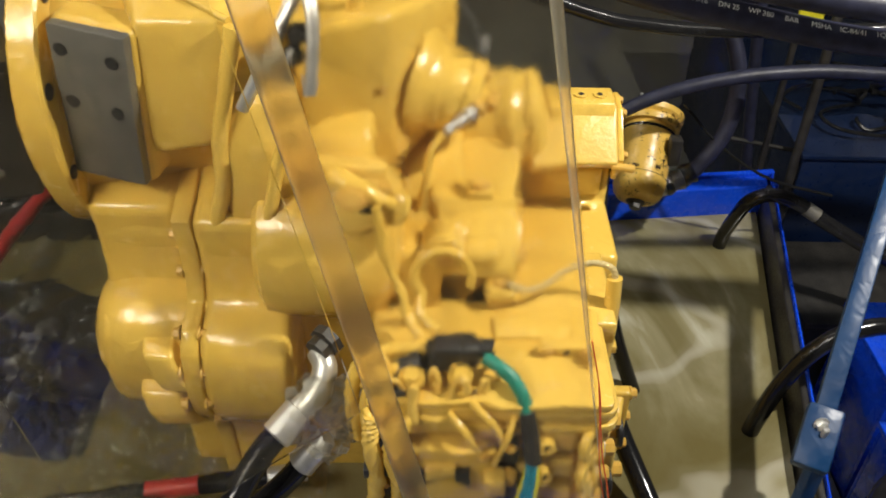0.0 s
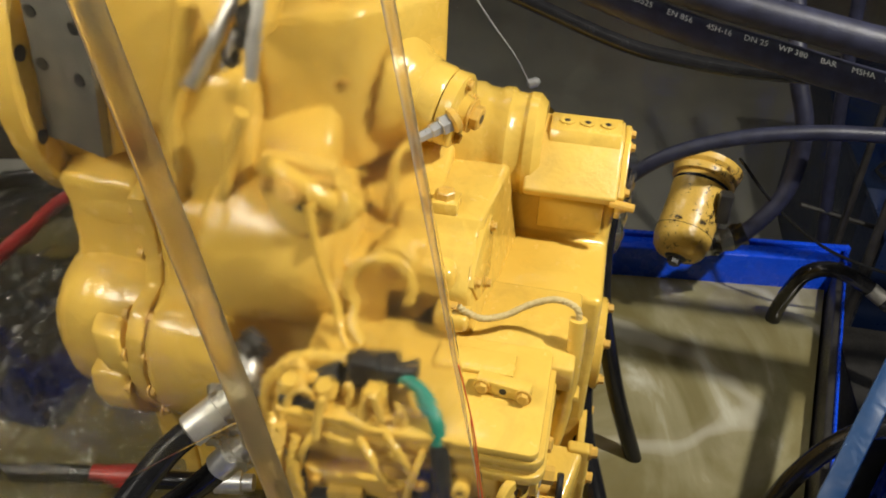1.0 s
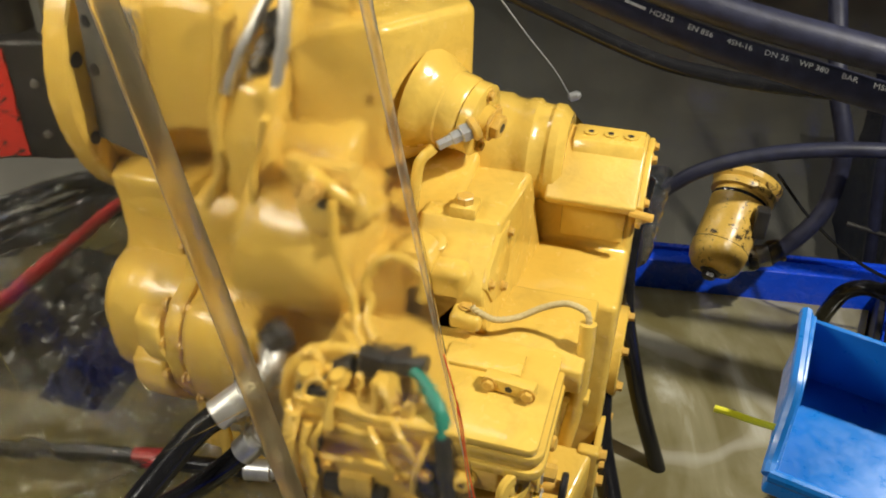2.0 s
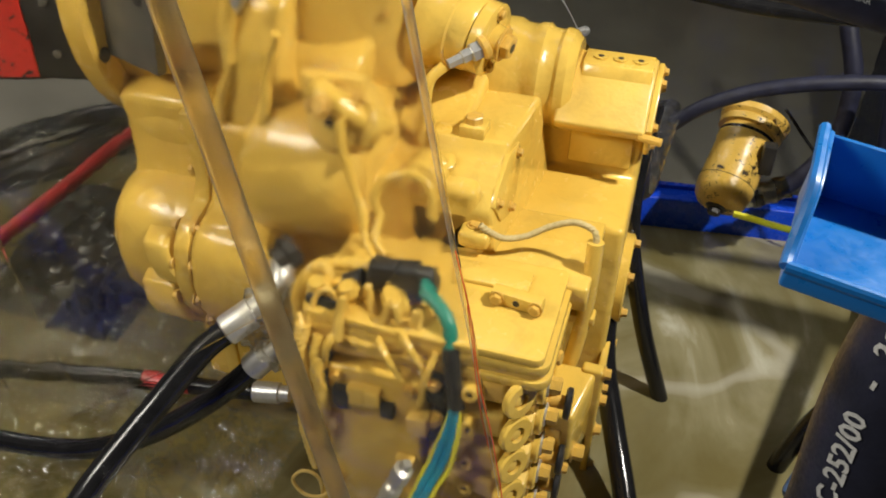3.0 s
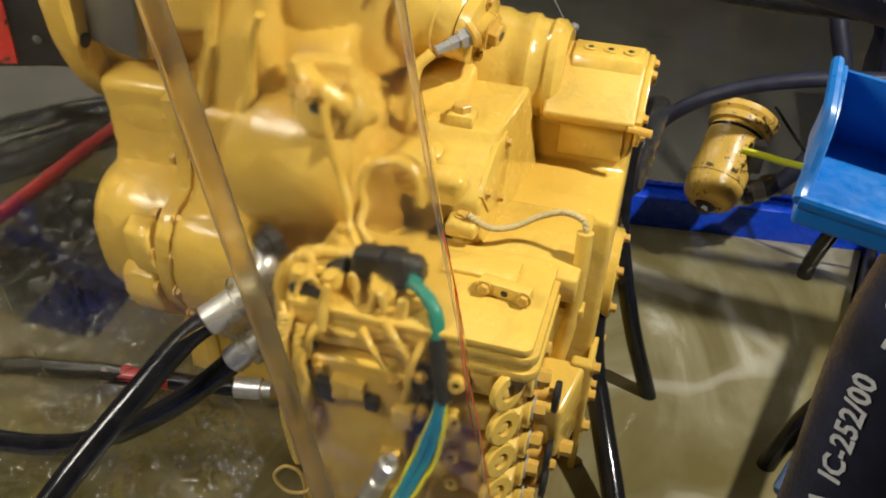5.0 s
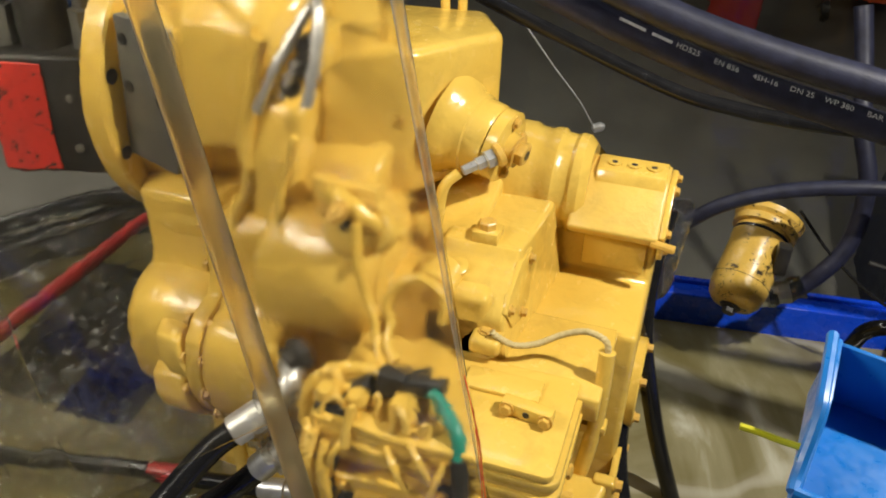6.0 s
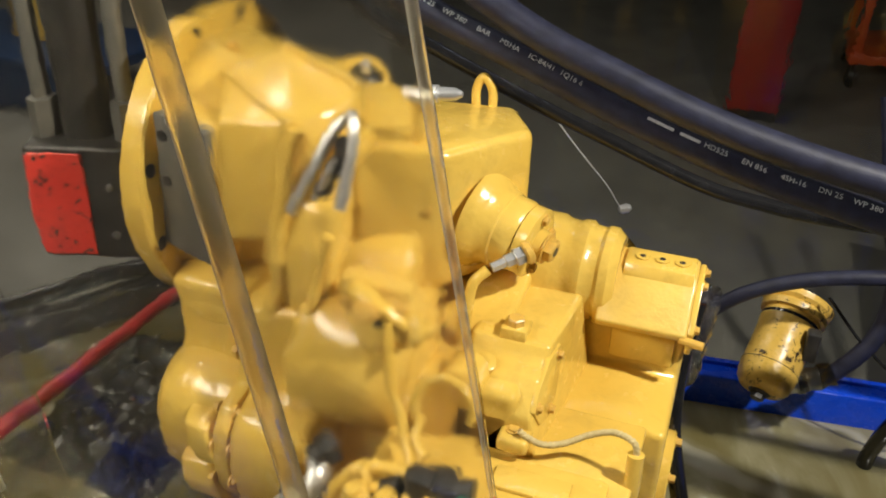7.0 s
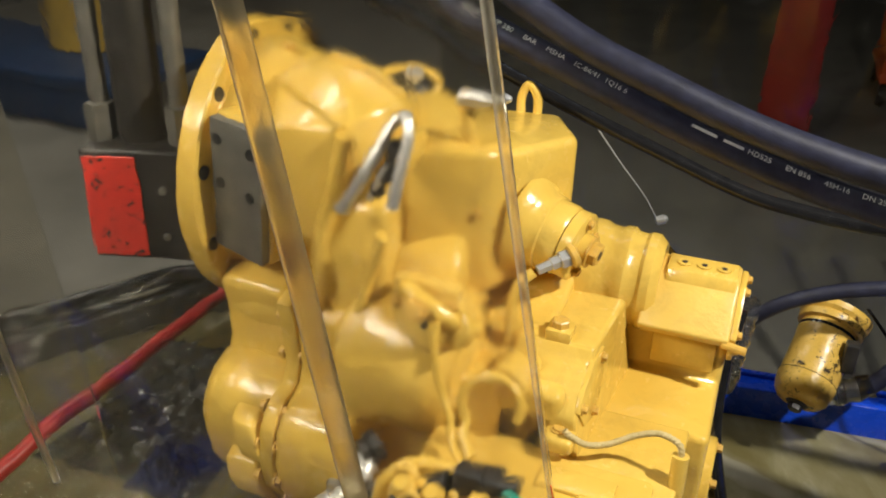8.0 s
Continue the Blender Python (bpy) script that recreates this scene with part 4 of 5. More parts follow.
# near hose with bold printing
near_line = [(0.366, 0.235, 0.42), (0.367, 0.25, 0.56), (0.367, 0.262, 0.65), (0.370, 0.272, 0.74), (0.397, 0.268, 0.82), (0.48, 0.24, 0.95)]
near = hose(near_line, 0.0235, "thick black hose with bold white printing")
nl = smooth_path(near_line, 30)
run, marks = 0.0, []
for a, b in zip(nl, nl[1:]):
    run += (b - a).length
    marks.append((run, b, b - a))
START = min(marks, key=lambda q: abs(q[1].z - 0.674))[0]
for s, text in ((-0.101, "380"), (-0.068, "BAR"), (-0.029, "MSHA"), (0.020, "IC-252/00"), (0.058, "-"), (0.082, "2Q14")):
    _, p, d = min(marks, key=lambda q: abs(q[0] - START - s))
    writing(text, 0.0123, on_hose(p, d, (0.262, -0.01, 0.94), 0.0235, -16), PRINT, near, bold=0.0003)

# smaller hoses round the filter
hose([(0.235, 1.03, 0.44), (0.245, 1.16, 0.24), (0.248, 1.30, 0.252), (0.298, 1.31, 0.314), (0.376, 1.31, 0.362), (0.47, 1.31, 0.392), (0.583, 1.31, 0.409), (0.715, 1.31, 0.410), (1.0, 1.3, 0.39), (1.4, 1.25, 0.3)], 0.0120, "black hose arching over a yellow filter")
fit_wrap = single("film_wrap", tube([(0.245, 1.14, 0.262), (0.252, 1.22, 0.285), (0.262, 1.31, 0.315)], 0.021, 18, 8, 0.10, 60), WRAP, "crumpled clear film wound round a hose fitting", "plastic film")
hose([(0.47, 1.50, 0.62), (0.49, 1.47, 0.54), (0.508, 1.42, 0.452), (0.535, 1.39, 0.369), (0.532, 1.37, 0.270), (0.490, 1.355, 0.196), (0.450, 1.345, 0.165), (0.425, 1.34, 0.160)], 0.0145, "black hose looping down to a filter")
single("hose_fitting", lathe((0.462, 1.348, 0.172), (0.40, 1.336, 0.150), [(0, 0.018), (0.02, 0.018), (0.021, 0.014), (0.035, 0.014), (0.036, 0.019), (0.05, 0.019), (0.051, 0.013), (0.066, 0.012)], 8), CHROME, "oily plated hose fitting on a filter", "hose fitting")
single("film_wrap", tube([(0.48, 1.352, 0.186), (0.455, 1.346, 0.172), (0.425, 1.34, 0.158)], 0.020, 18, 8, 0.10, 80), WRAP, "crumpled clear film wound round a hose fitting", "plastic film")
hose([(0.245, 1.06, 0.44), (0.238, 1.03, 0.36), (0.243, 1.0, 0.28), (0.262, 0.992, 0.20), (0.292, 0.985, 0.10), (0.329, 0.976, 0.002), (0.333, 0.972, -0.015)], 0.0125, "wet black hose hanging into the oil", RUBBER_WET)
hose([(0.222, 1.0, 0.34), (0.228, 0.93, 0.26), (0.240, 0.88, 0.15), (0.268, 0.82, 0.09), (0.300, 0.74, 0.045), (0.325, 0.65, 0.022), (0.345, 0.5, 0.015)], 0.0155, "black hose running down beside the gearbox", RUBBER_WET)
hook = hose([(0.574, 1.366, -0.03), (0.574, 1.366, 0.02), (0.580, 1.34, 0.095), (0.592, 1.325, 0.140), (0.625, 1.315, 0.160), (0.675, 1.31, 0.145), (0.74, 1.29, 0.110), (0.85, 1.25, 0.06), (1.1, 1.15, -0.05), (1.5, 1.0, -0.3)], 0.0135, "black hose hooked over the tray rim into the oil", RUBBER_WET)
part("hose_band", tube([(0.690, 1.305, 0.138), (0.712, 1.298, 0.126)], 0.0138, 20), STEEL_RAW, hook, "worn grey band")
hose([(0.496, 0.885, -0.03), (0.506, 0.893, 0.02), (0.532, 0.905, 0.095), (0.57, 0.915, 0.155), (0.62, 0.92, 0.19), (0.72, 0.93, 0.18), (0.95, 0.95, 0.05), (1.3, 0.9, -0.3)], 0.0135, "glossy black hose dipping into the oil", RUBBER_WET)
hose([(0.62, 0.35, 0.22), (0.56, 0.56, 0.13), (0.575, 0.66, 0.10), (0.66, 0.74, 0.09), (0.85, 0.8, 0.05), (1.2, 0.8, -0.2)], 0.017, "thick black hose lying over the tray rim", RUBBER_WET)

# ---- the oil filter hung on its hose ----
FA, FB = Vector((0.370, 1.300, 0.150)), Vector((0.412, 1.445, 0.258))
oil_filter = thing("oil_filter", tuple(FA), "scratched yellow cylindrical oil filter hanging over the tray", "oil filter")
fd = (FB - FA).normalized()
can = part("can", lathe(FA, FB, [(0, 0.012), (0.001, 0.022), (0.006, 0.036), (0.016, 0.044), (0.030, 0.0475), (0.048, 0.0485), (0.049, 0.0475), (0.120, 0.0475), (0.124, 0.0490), (0.142, 0.0490), (0.146, 0.0475), (0.150, 0.047)], 48), FILTER_PAINT, oil_filter)
part("seam_ring", lathe(FA + fd * 0.0455, FB, [(0, 0.0478), (0.001, 0.0492), (0.002, 0.0478)], 48), BLACK_STEEL, can)
part("clamp_band", lathe(FA + fd * 0.134, FB, [(0, 0.0485), (0.001, 0.0495), (0.006, 0.0495), (0.007, 0.0485)], 48), RUBBER_WET, can, "dark oily clamp band")
part("top_ring", lathe(FA + fd * 0.148, FB, [(0, 0.048), (0.002, 0.055), (0.012, 0.056), (0.016, 0.053), (0.022, 0.059), (0.032, 0.060), (0.035, 0.052)], 44), FILTER_PAINT, oil_filter)
part("head", lathe(FA + fd * 0.176, FB, [(0, 0.046), (0.008, 0.044), (0.011, 0.030), (0.012, 0.02)], 36), FILTER_PAINT, oil_filter)
part("nut_seat", lathe(FA - fd * 0.003, FB, [(0, 0.015), (0.004, 0.019), (0.008, 0.020)], 24), BLACK_STEEL, oil_filter)
part("drain_nut", hexhead(FA - fd * 0.003, -fd, 0.0115, 0.010, False), BLACK_STEEL, oil_filter)
part("bleed_nipple", lathe(FB + Vector((-0.03, -0.02, 0.02)), FB + Vector((-0.034, -0.022, 0.06)), [(0, 0.006), (0.018, 0.006), (0.019, 0.004), (0.03, 0.003)], 8), CHROME, oil_filter)
part("side_bracket", block((0.425, 1.335, 0.205), (0.447, 1.36, 0.26), 0.004, 2), BLACK_STEEL, oil_filter)
single("wire", tube([(0.447, 1.38, 0.31), (0.52, 1.36, 0.24), (0.62, 1.34, 0.18), (0.76, 1.36, 0.13)], 0.0028, 8), RUBBER_WET, "thin black wire behind a filter", "wire")

# ---- blue post, bin and rack at the tray's right side ----
post = thing("blue_post", (0.49, 0.745, 0.18), "worn dull blue square steel post", "post")
pd = (Vector((0.62, 0.98, 0.355)) - Vector((0.49, 0.725, 0.167)))
pm = Matrix.Translation((0.510, 0.745, 0.176)) @ pd.to_track_quat("Z", "Y").to_matrix().to_4x4()
part("tube", block((-0.013, -0.013, 0), (0.013, 0.013, 0.42), 0.003, 2, pm), BLUE_DULL, post)
shoe = part("shoe", block((-0.024, -0.016, -0.055), (0.022, 0.016, 0.03), 0.005, 2, pm), BLUE_DULL, post)
part("bolt_shank", rod((0.502, 0.729, 0.135), (0.509, 0.729, 0.195), 0.0045), CHROME, shoe)
part("bolt", hexhead((0.507, 0.740, 0.19), (0, -1, 0.3), 0.008, 0.006), CHROME, shoe)
part("stay", block((0.495, 0.703, -0.35), (0.515, 0.723, 0.15), 0.003), BLUE_DULL, post)

bin_box = thing("parts_bin", (0.34, 0.24, 0.795), "small open light blue plastic bin on a rack", "bin")
L0, L1, Y0, Y1, Z0 = 0.304, 0.372, 0.212, 0.268, 0.801
BM = Matrix.Translation((L0, Y0, Z0)) @ Matrix.Rotation(radians(-8), 4, "Z") @ Matrix.Rotation(radians(6), 4, "Y")
W, D = L1 - L0, Y1 - Y0
part("bin_floor", block((0, 0, 0), (W, D, 0.003), 0.001, 2, BM), BLUE_BIN, bin_box)
part("front_lip", block((0, -0.001, 0), (W, 0.002, 0.007), 0.0012, 3, BM), BLUE_BIN, bin_box)
part("rolled_edge", tube([BM @ Vector((0, 0, 0.007)), BM @ Vector((W / 2, 0, 0.007)), BM @ Vector((W, 0, 0.007))], 0.0020, 10, 4), BLUE_BIN, bin_box)
for x in (0.0, W - 0.0025):
    part("side_wall", prism_x([(0, 0), (0, 0.007), (0.006, 0.010), (0.018, 0.022), (0.026, 0.025), (D, 0.026), (D, 0)], x, x + 0.0025, 0.0008, 2, lambda c: BM @ c), BLUE_BIN, bin_box)
part("back_wall", block((0, D - 0.0025, 0), (W, D, 0.025), 0.0009, 2, BM), BLUE_BIN, bin_box)
part("side_rim", tube([BM @ Vector((0, 0.0, 0.007)), BM @ Vector((0, 0.006, 0.010)), BM @ Vector((0, 0.018, 0.022)), BM @ Vector((-0.0005, 0.026, 0.025)), BM @ Vector((-0.001, D, 0.026))], 0.002, 8, 4), BLUE_BIN, bin_box)
part("rack_arm", block((0.335, 0.22, 0.789), (0.60, 0.24, 0.7975), 0.002), BLACK_STEEL, bin_box)
part("rack_upright", block((0.585, 0.215, -0.35), (0.61, 0.245, 1.2), 0.003), BLACK_STEEL, bin_box)
single("cable_tie", tube([(0.289, 0.233, 0.8095), (0.295, 0.2325, 0.8092), (0.301, 0.232, 0.8085), (0.309, 0.2315, 0.808)], 0.0011, 8), YELLOW_TIE, "yellow plastic cable tie sticking out of a bin", "cable tie")

# crates and clutter standing right of the tray
for x, y, z, w, d, h, mat in ((0.80, 1.02, -0.35, 0.34, 0.22, 0.30, BLUE_PAINT), (0.76, 0.70, -0.35, 0.34, 0.26, 0.28, BLUE_PAINT), (0.775, 1.54, -0.35, 0.95, 0.9, 0.45, NAVY), (0.74, 1.25, -0.35, 0.5, 0.26, 0.24, BLACK_STEEL)):
    crate = thing("crate", (x + w / 2, y + d / 2, z), {BLUE_PAINT: "blue steel crate beside the tray", NAVY: "dark blue crate with oily cables on its lid"}.get(mat, "black oily steel crate beside the tray"), "crate")
    part("crate_floor", block((x, y, z), (x + w, y + d, z + 0.01), 0.001), mat, crate)
    for lo, hi in (((x, y, z), (x + w, y + 0.008, z + h)), ((x, y + d - 0.008, z), (x + w, y + d, z + h)), ((x, y + 0.008, z), (x + 0.008, y + d - 0.008, z + h)), ((x + w - 0.008, y + 0.008, z), (x + w, y + d - 0.008, z + h))):
        part("crate_wall", block(lo, hi, 0.001), mat, crate)
    part("crate_lid", block((x - 0.006, y - 0.006, z + h), (x + w + 0.006, y + d + 0.006, z + h + 0.012), 0.003), mat, crate)
rnd = random.Random(4)
for k in range(16):
    c = Vector((0.88 + 0.3 * rnd.random(), 1.62 + 0.34 * rnd.random(), 0.126 + 0.012 * k / 4))
    a0, r = 6.28 * rnd.random(), 0.02 + 0.05 * rnd.random()
    pts = [c + Vector((math.cos(a0 + i * 0.9) * r * (1 + 0.2 * i), math.sin(a0 + i * 0.9) * r, 0.006 * math.sin(i * 2.1 + k))) for i in range(6)]
    single("cable_coil", tube(pts, 0.0045, 8, 5), RUBBER_WET, "oily black cable coiled on a crate", "cable", "cables on the crate")
stand = thing("tube_stand", (0.74, 1.62, -0.35), "two bright steel tubes standing behind the tray", "stand")
part("upright", rod((0.70, 1.56, -0.35), (0.72, 1.63, 0.75), 0.007), BLACK_STEEL, stand)
part("upright", rod((0.745, 1.50, -0.35), (0.79, 1.63, 0.75), 0.010), BLACK_STEEL, stand)
part("crossbar", rod((0.62, 1.59, 0.12), (0.80, 1.60, 0.08), 0.005), BLACK_STEEL, stand)
part("warning_tag", block((0.705, 1.60, 0.38), (0.755, 1.606, 0.47), 0.001), YELLOW_TIE, stand, "yellow warning tag")
single("hose", tube([(0.60, 1.60, 0.62), (0.63, 1.60, 0.38), (0.66, 1.60, 0.18), (0.68, 1.60, 0.06), (0.70, 1.60, -0.1)], 0.012, 12), RUBBER, "black hose hanging behind the tray", "hose", "hydraulic hoses")

# ---- hoses and clutter left of the gearbox ----
def crimped(points, r, ferrule, tip, label):
    h = hose(points, r, label, RUBBER_WET)
    a, b = Vector(ferrule), Vector(tip)
    n = (b - a).length
    part("ferrule", lathe(a, b, [(0, r * 1.02), (0.002, r * 1.22), (n * 0.72, r * 1.2), (n * 0.74, r * 0.95), (n, r * 0.9)], 20), CHROME, h, "bright crimped ferrule")
    return h


crimped([(-0.162, 0.628, 0.305), (-0.19, 0.60, 0.285), (-0.225, 0.545, 0.24), (-0.262, 0.47, 0.19), (-0.29, 0.38, 0.14), (-0.31, 0.25, 0.11), (-0.32, 0.05, 0.09)], 0.0150, (-0.172, 0.618, 0.300), (-0.138, 0.652, 0.322), "black hydraulic hose with a bright crimped end")
crimped([(-0.140, 0.630, 0.252), (-0.175, 0.615, 0.215), (-0.24, 0.60, 0.155), (-0.32, 0.585, 0.10), (-0.42, 0.575, 0.06), (-0.60, 0.56, 0.045), (-0.9, 0.50, 0.04)], 0.0140, (-0.150, 0.626, 0.242), (-0.118, 0.642, 0.276), "black hydraulic hose curving over the oil")
bandhose = crimped([(-0.212, 0.735, 0.075), (-0.28, 0.727, 0.07), (-0.36, 0.713, 0.07), (-0.48, 0.69, 0.068), (-0.60, 0.665, 0.065), (-0.95, 0.60, 0.06)], 0.0125, (-0.222, 0.734, 0.075), (-0.17, 0.742, 0.078), "black hose with a red band lying over the oil")
part("red_band", tube([(-0.315, 0.721, 0.07), (-0.345, 0.716, 0.07), (-0.385, 0.709, 0.07)], 0.0129, 18), RED, bandhose, "red band")
elbow = single("hose_fitting", tube([(-0.128, 0.69, 0.36), (-0.12, 0.672, 0.352), (-0.128, 0.655, 0.332), (-0.142, 0.645, 0.318)], 0.014, 16), CHROME, "oily steel elbow fitting beside the gearbox", "hose fitting")
single("hose_fitting", lathe((-0.115, 0.70, 0.375), (-0.135, 0.672, 0.368), [(0, 0.02), (0.012, 0.02), (0.013, 0.015), (0.026, 0.015)], 8), BLACK_STEEL, "black swivel nut on the gearbox side", "hose fitting")
twine = single("twine", tube([(-0.052, 0.57, -0.004), (-0.048, 0.575, 0.076), (-0.051, 0.58, 0.131), (-0.071, 0.58, 0.141), (-0.086, 0.578, 0.121), (-0.071, 0.575, 0.104), (-0.046, 0.575, 0.111), (-0.036, 0.578, 0.136), (-0.048, 0.585, 0.165), (-0.03, 0.59, 0.18)], 0.0022, 8), TWINE, "loose loop of pale yellow twine", "twine")
for pts in ([(0.040, 0.548, 0.165), (0.052, 0.553, 0.195), (0.064, 0.560, 0.225)], [(0.068, 0.538, 0.125), (0.074, 0.545, 0.150), (0.079, 0.552, 0.175)]):
    single("hose_fitting", lathe(pts[0], pts[-1], [(0, 0.0085), (0.003, 0.0105), (0.030, 0.0108), (0.033, 0.0085), (0.042, 0.0085), (0.044, 0.0112), (0.056, 0.0112), (0.058, 0.007), (0.066, 0.006)], 12), CHROME, "bright steel hose end in front of the gearbox", "hose fitting", "hose ends")
hose([(0.042, 0.549, 0.170), (0.010, 0.535, 0.120), (-0.04, 0.515, 0.07), (-0.12, 0.47, 0.04), (-0.22, 0.38, 0.03)], 0.0075, "thin black hose in front of the gearbox")
single("hose", tube([(-0.80, 0.62, 0.06), (-0.785, 0.80, 0.09), (-0.772, 0.95, 0.10), (-0.768, 1.10, 0.10), (-0.766, 1.235, 0.10), (-0.74, 1.37, 0.10), (-0.70, 1.5, 0.0)], 0.014, 14), RED, "red air hose across the tray", "hose")
hose([(-1.45, 0.45, 0.09), (-1.25, 0.76, 0.092), (-1.08, 1.02, 0.094), (-0.90, 1.30, 0.098), (-0.70, 1.385, 0.098), (-0.45, 1.40, 0.094)], 0.02, "thick black hose along the tray rim", RUBBER_WET)
hose([(-1.55, 0.42, -0.335), (-1.25, 0.86, -0.335), (-1.02, 1.22, -0.335), (-0.85, 1.44, -0.335), (-0.5, 1.60, -0.335)], 0.016, "black hose on the floor beside the tray", RUBBER_WET)


def rag(cx, cy, rx, ry, h, mat, label, seed):
    """A folded lump laid over the oil for a dark or blue patch."""
    bm = bmesh.new()
    n = 40
    rows = []
    for j in range(n + 1):
        row = []
        for i in range(n + 1):
            u, w = 2 * i / n - 1, 2 * j / n - 1
            v = Vector((u * 1.6 + seed, w * 1.6, seed))
            edge = max(0.0, 1 - max(abs(u), abs(w)) ** 3)
            z = -0.004 + edge * h * (0.45 + 0.9 * abs(noise.noise(v * 1.5)) + 0.5 * abs(noise.noise(v * 4)))
            k = 1 + 0.25 * noise.noise(Vector((u, w, seed + 5)))
            row.append(bm.verts.new((cx + rx * u * k, cy + ry * w * k, z)))
        rows.append(row)
    for a, b in zip(rows, rows[1:]):
        for i in range(n):
            bm.faces.new((a[i], a[i + 1], b[i + 1], b[i]))
    return single("rag", bm, mat, label, "rag", "rags in the oil", front=(0, 0, 1))


# added lumps: the black one stands in for dark oil, the other for a blue patch
rag(-0.69, 1.01, 0.17, 0.20, 0.050, DARK_OIL, "black lump standing in for a dark region of the oil", 2.0)
rag(-0.60, 0.865, 0.060, 0.055, 0.05, BLUE_PATCH, "dark blue lump in the tray", 9.0)

# red and black clamp block on a post
pillar = thing("press_pillar", (-0.56, 0.88, -0.12), "greasy black hoist column with a chipped red block", "press")
RM = Matrix.Translation((-0.562, 0.885, 0.53)) @ Matrix.Rotation(radians(18), 4, "Z")
redb = part("clamp_block", block((-0.072, -0.055, -0.078), (0.078, 0.055, 0.085), 0.006, 3, RM), BLACK_STEEL, pillar)
part("red_face", block((-0.069, -0.0572, -0.072), (0.008, -0.0545, 0.076), 0.001, 1, RM), RED_PAINT, redb, "chipped red painted face")
for x, z in ((0.038, -0.04), (0.038, 0.03)):
    p = RM @ Vector((x, -0.0548, z))
    n = RM.to_3x3() @ Vector((0, -1, 0))
    part("screw", lathe(p, p + n, [(0, 0.006), (0.002, 0.006), (0.003, 0.004)], 10), STEEL_RAW, redb)
part("column", rod((-0.562, 0.885, 0.61), (-0.562, 0.90, 3.6), 0.032), BLACK_STEEL, pillar)
for x, y in ((-0.61, 0.86), (-0.50, 0.89)):
    part("piston_rod", rod((x, y, 0.60), (x - 0.005, y + 0.02, 2.2), 0.013), STEEL_RAW, pillar)
    part("rod_nut", lathe((x, y, 0.615), (x, y, 0.7), [(0, 0.02), (0.05, 0.02), (0.052, 0.014)], 6), STEEL_RAW, pillar)

# things far off
cart = thing("tool_cart", (1.2, 5.2, -0.35), "orange-red tool cart on castors far off", "cart")
for z in (-0.22, 0.30):
    part("cart_shelf", block((0.75, 4.9, z), (1.75, 5.5, z + 0.05), 0.006), ORANGE, cart)
for x, y in ((0.78, 4.93), (1.72, 4.93), (0.78, 5.47), (1.72, 5.47)):
    part("cart_leg", block((x - 0.02, y - 0.02, -0.22), (x + 0.02, y + 0.02, 0.95), 0.004), ORANGE, cart)
    part("castor", lathe((x - 0.02, y, -0.285), (x + 0.02, y, -0.285), [(0, 0.05), (0.003, 0.062), (0.037, 0.062), (0.04, 0.05)], 20), BLACK, cart)
drum_far = thing("far_drum", (-2.98, 3.25, -0.10), "yellow steel canister standing on a low bench far off", "canister")
part("drum_body", lathe((-2.98, 3.25, -0.10), (-2.98, 3.25, 1), [(0, 0.15), (0.01, 0.165), (0.28, 0.165), (0.29, 0.172), (0.30, 0.165), (0.60, 0.165), (0.62, 0.14)], 32), YELLOW, drum_far)
part("drum_cap", lathe((-2.98, 3.25, 0.52), (-2.98, 3.25, 1), [(0, 0.05), (0.04, 0.05), (0.045, 0.04)], 20), BLACK, drum_far)
bench = thing("far_bench", (-3.1, 3.0, -0.35), "low dark blue steel bench far off", "bench")
part("bench_top", block((-3.9, 2.80, -0.15), (-2.35, 3.5, -0.10), 0.006), BLUE_DULL, bench)
part("bench_panel", block((-3.85, 2.84, -0.34), (-2.40, 2.86, -0.15), 0.003), BLUE_DULL, bench)
for x in (-3.85, -2.40):
    for y in (2.90, 3.45):
        part("bench_leg", block((x - 0.03, y - 0.03, -0.35), (x + 0.03, y + 0.03, -0.15), 0.004), BLACK_STEEL, bench)
# added red box, stands in for a reddish reflection in the back sheet
locker = thing("red_streak_locker", (0.32, 4.3, -0.35), "tall narrow red box added for the reddish streak in the plastic sheet", "locker")
part("locker_body", block((0.20, 4.15, -0.30), (0.44, 4.5, 1.4), 0.008), RED, locker)
part("locker_door", block((0.21, 4.138, -0.27), (0.43, 4.149, 1.37), 0.004), RED, locker)
part("handle", block((0.39, 4.118, 0.45), (0.41, 4.138, 0.60), 0.004), CHROME, locker)
part("plinth", block((0.21, 4.17, -0.35), (0.43, 4.49, -0.30), 0.002), BLACK_STEEL, locker)


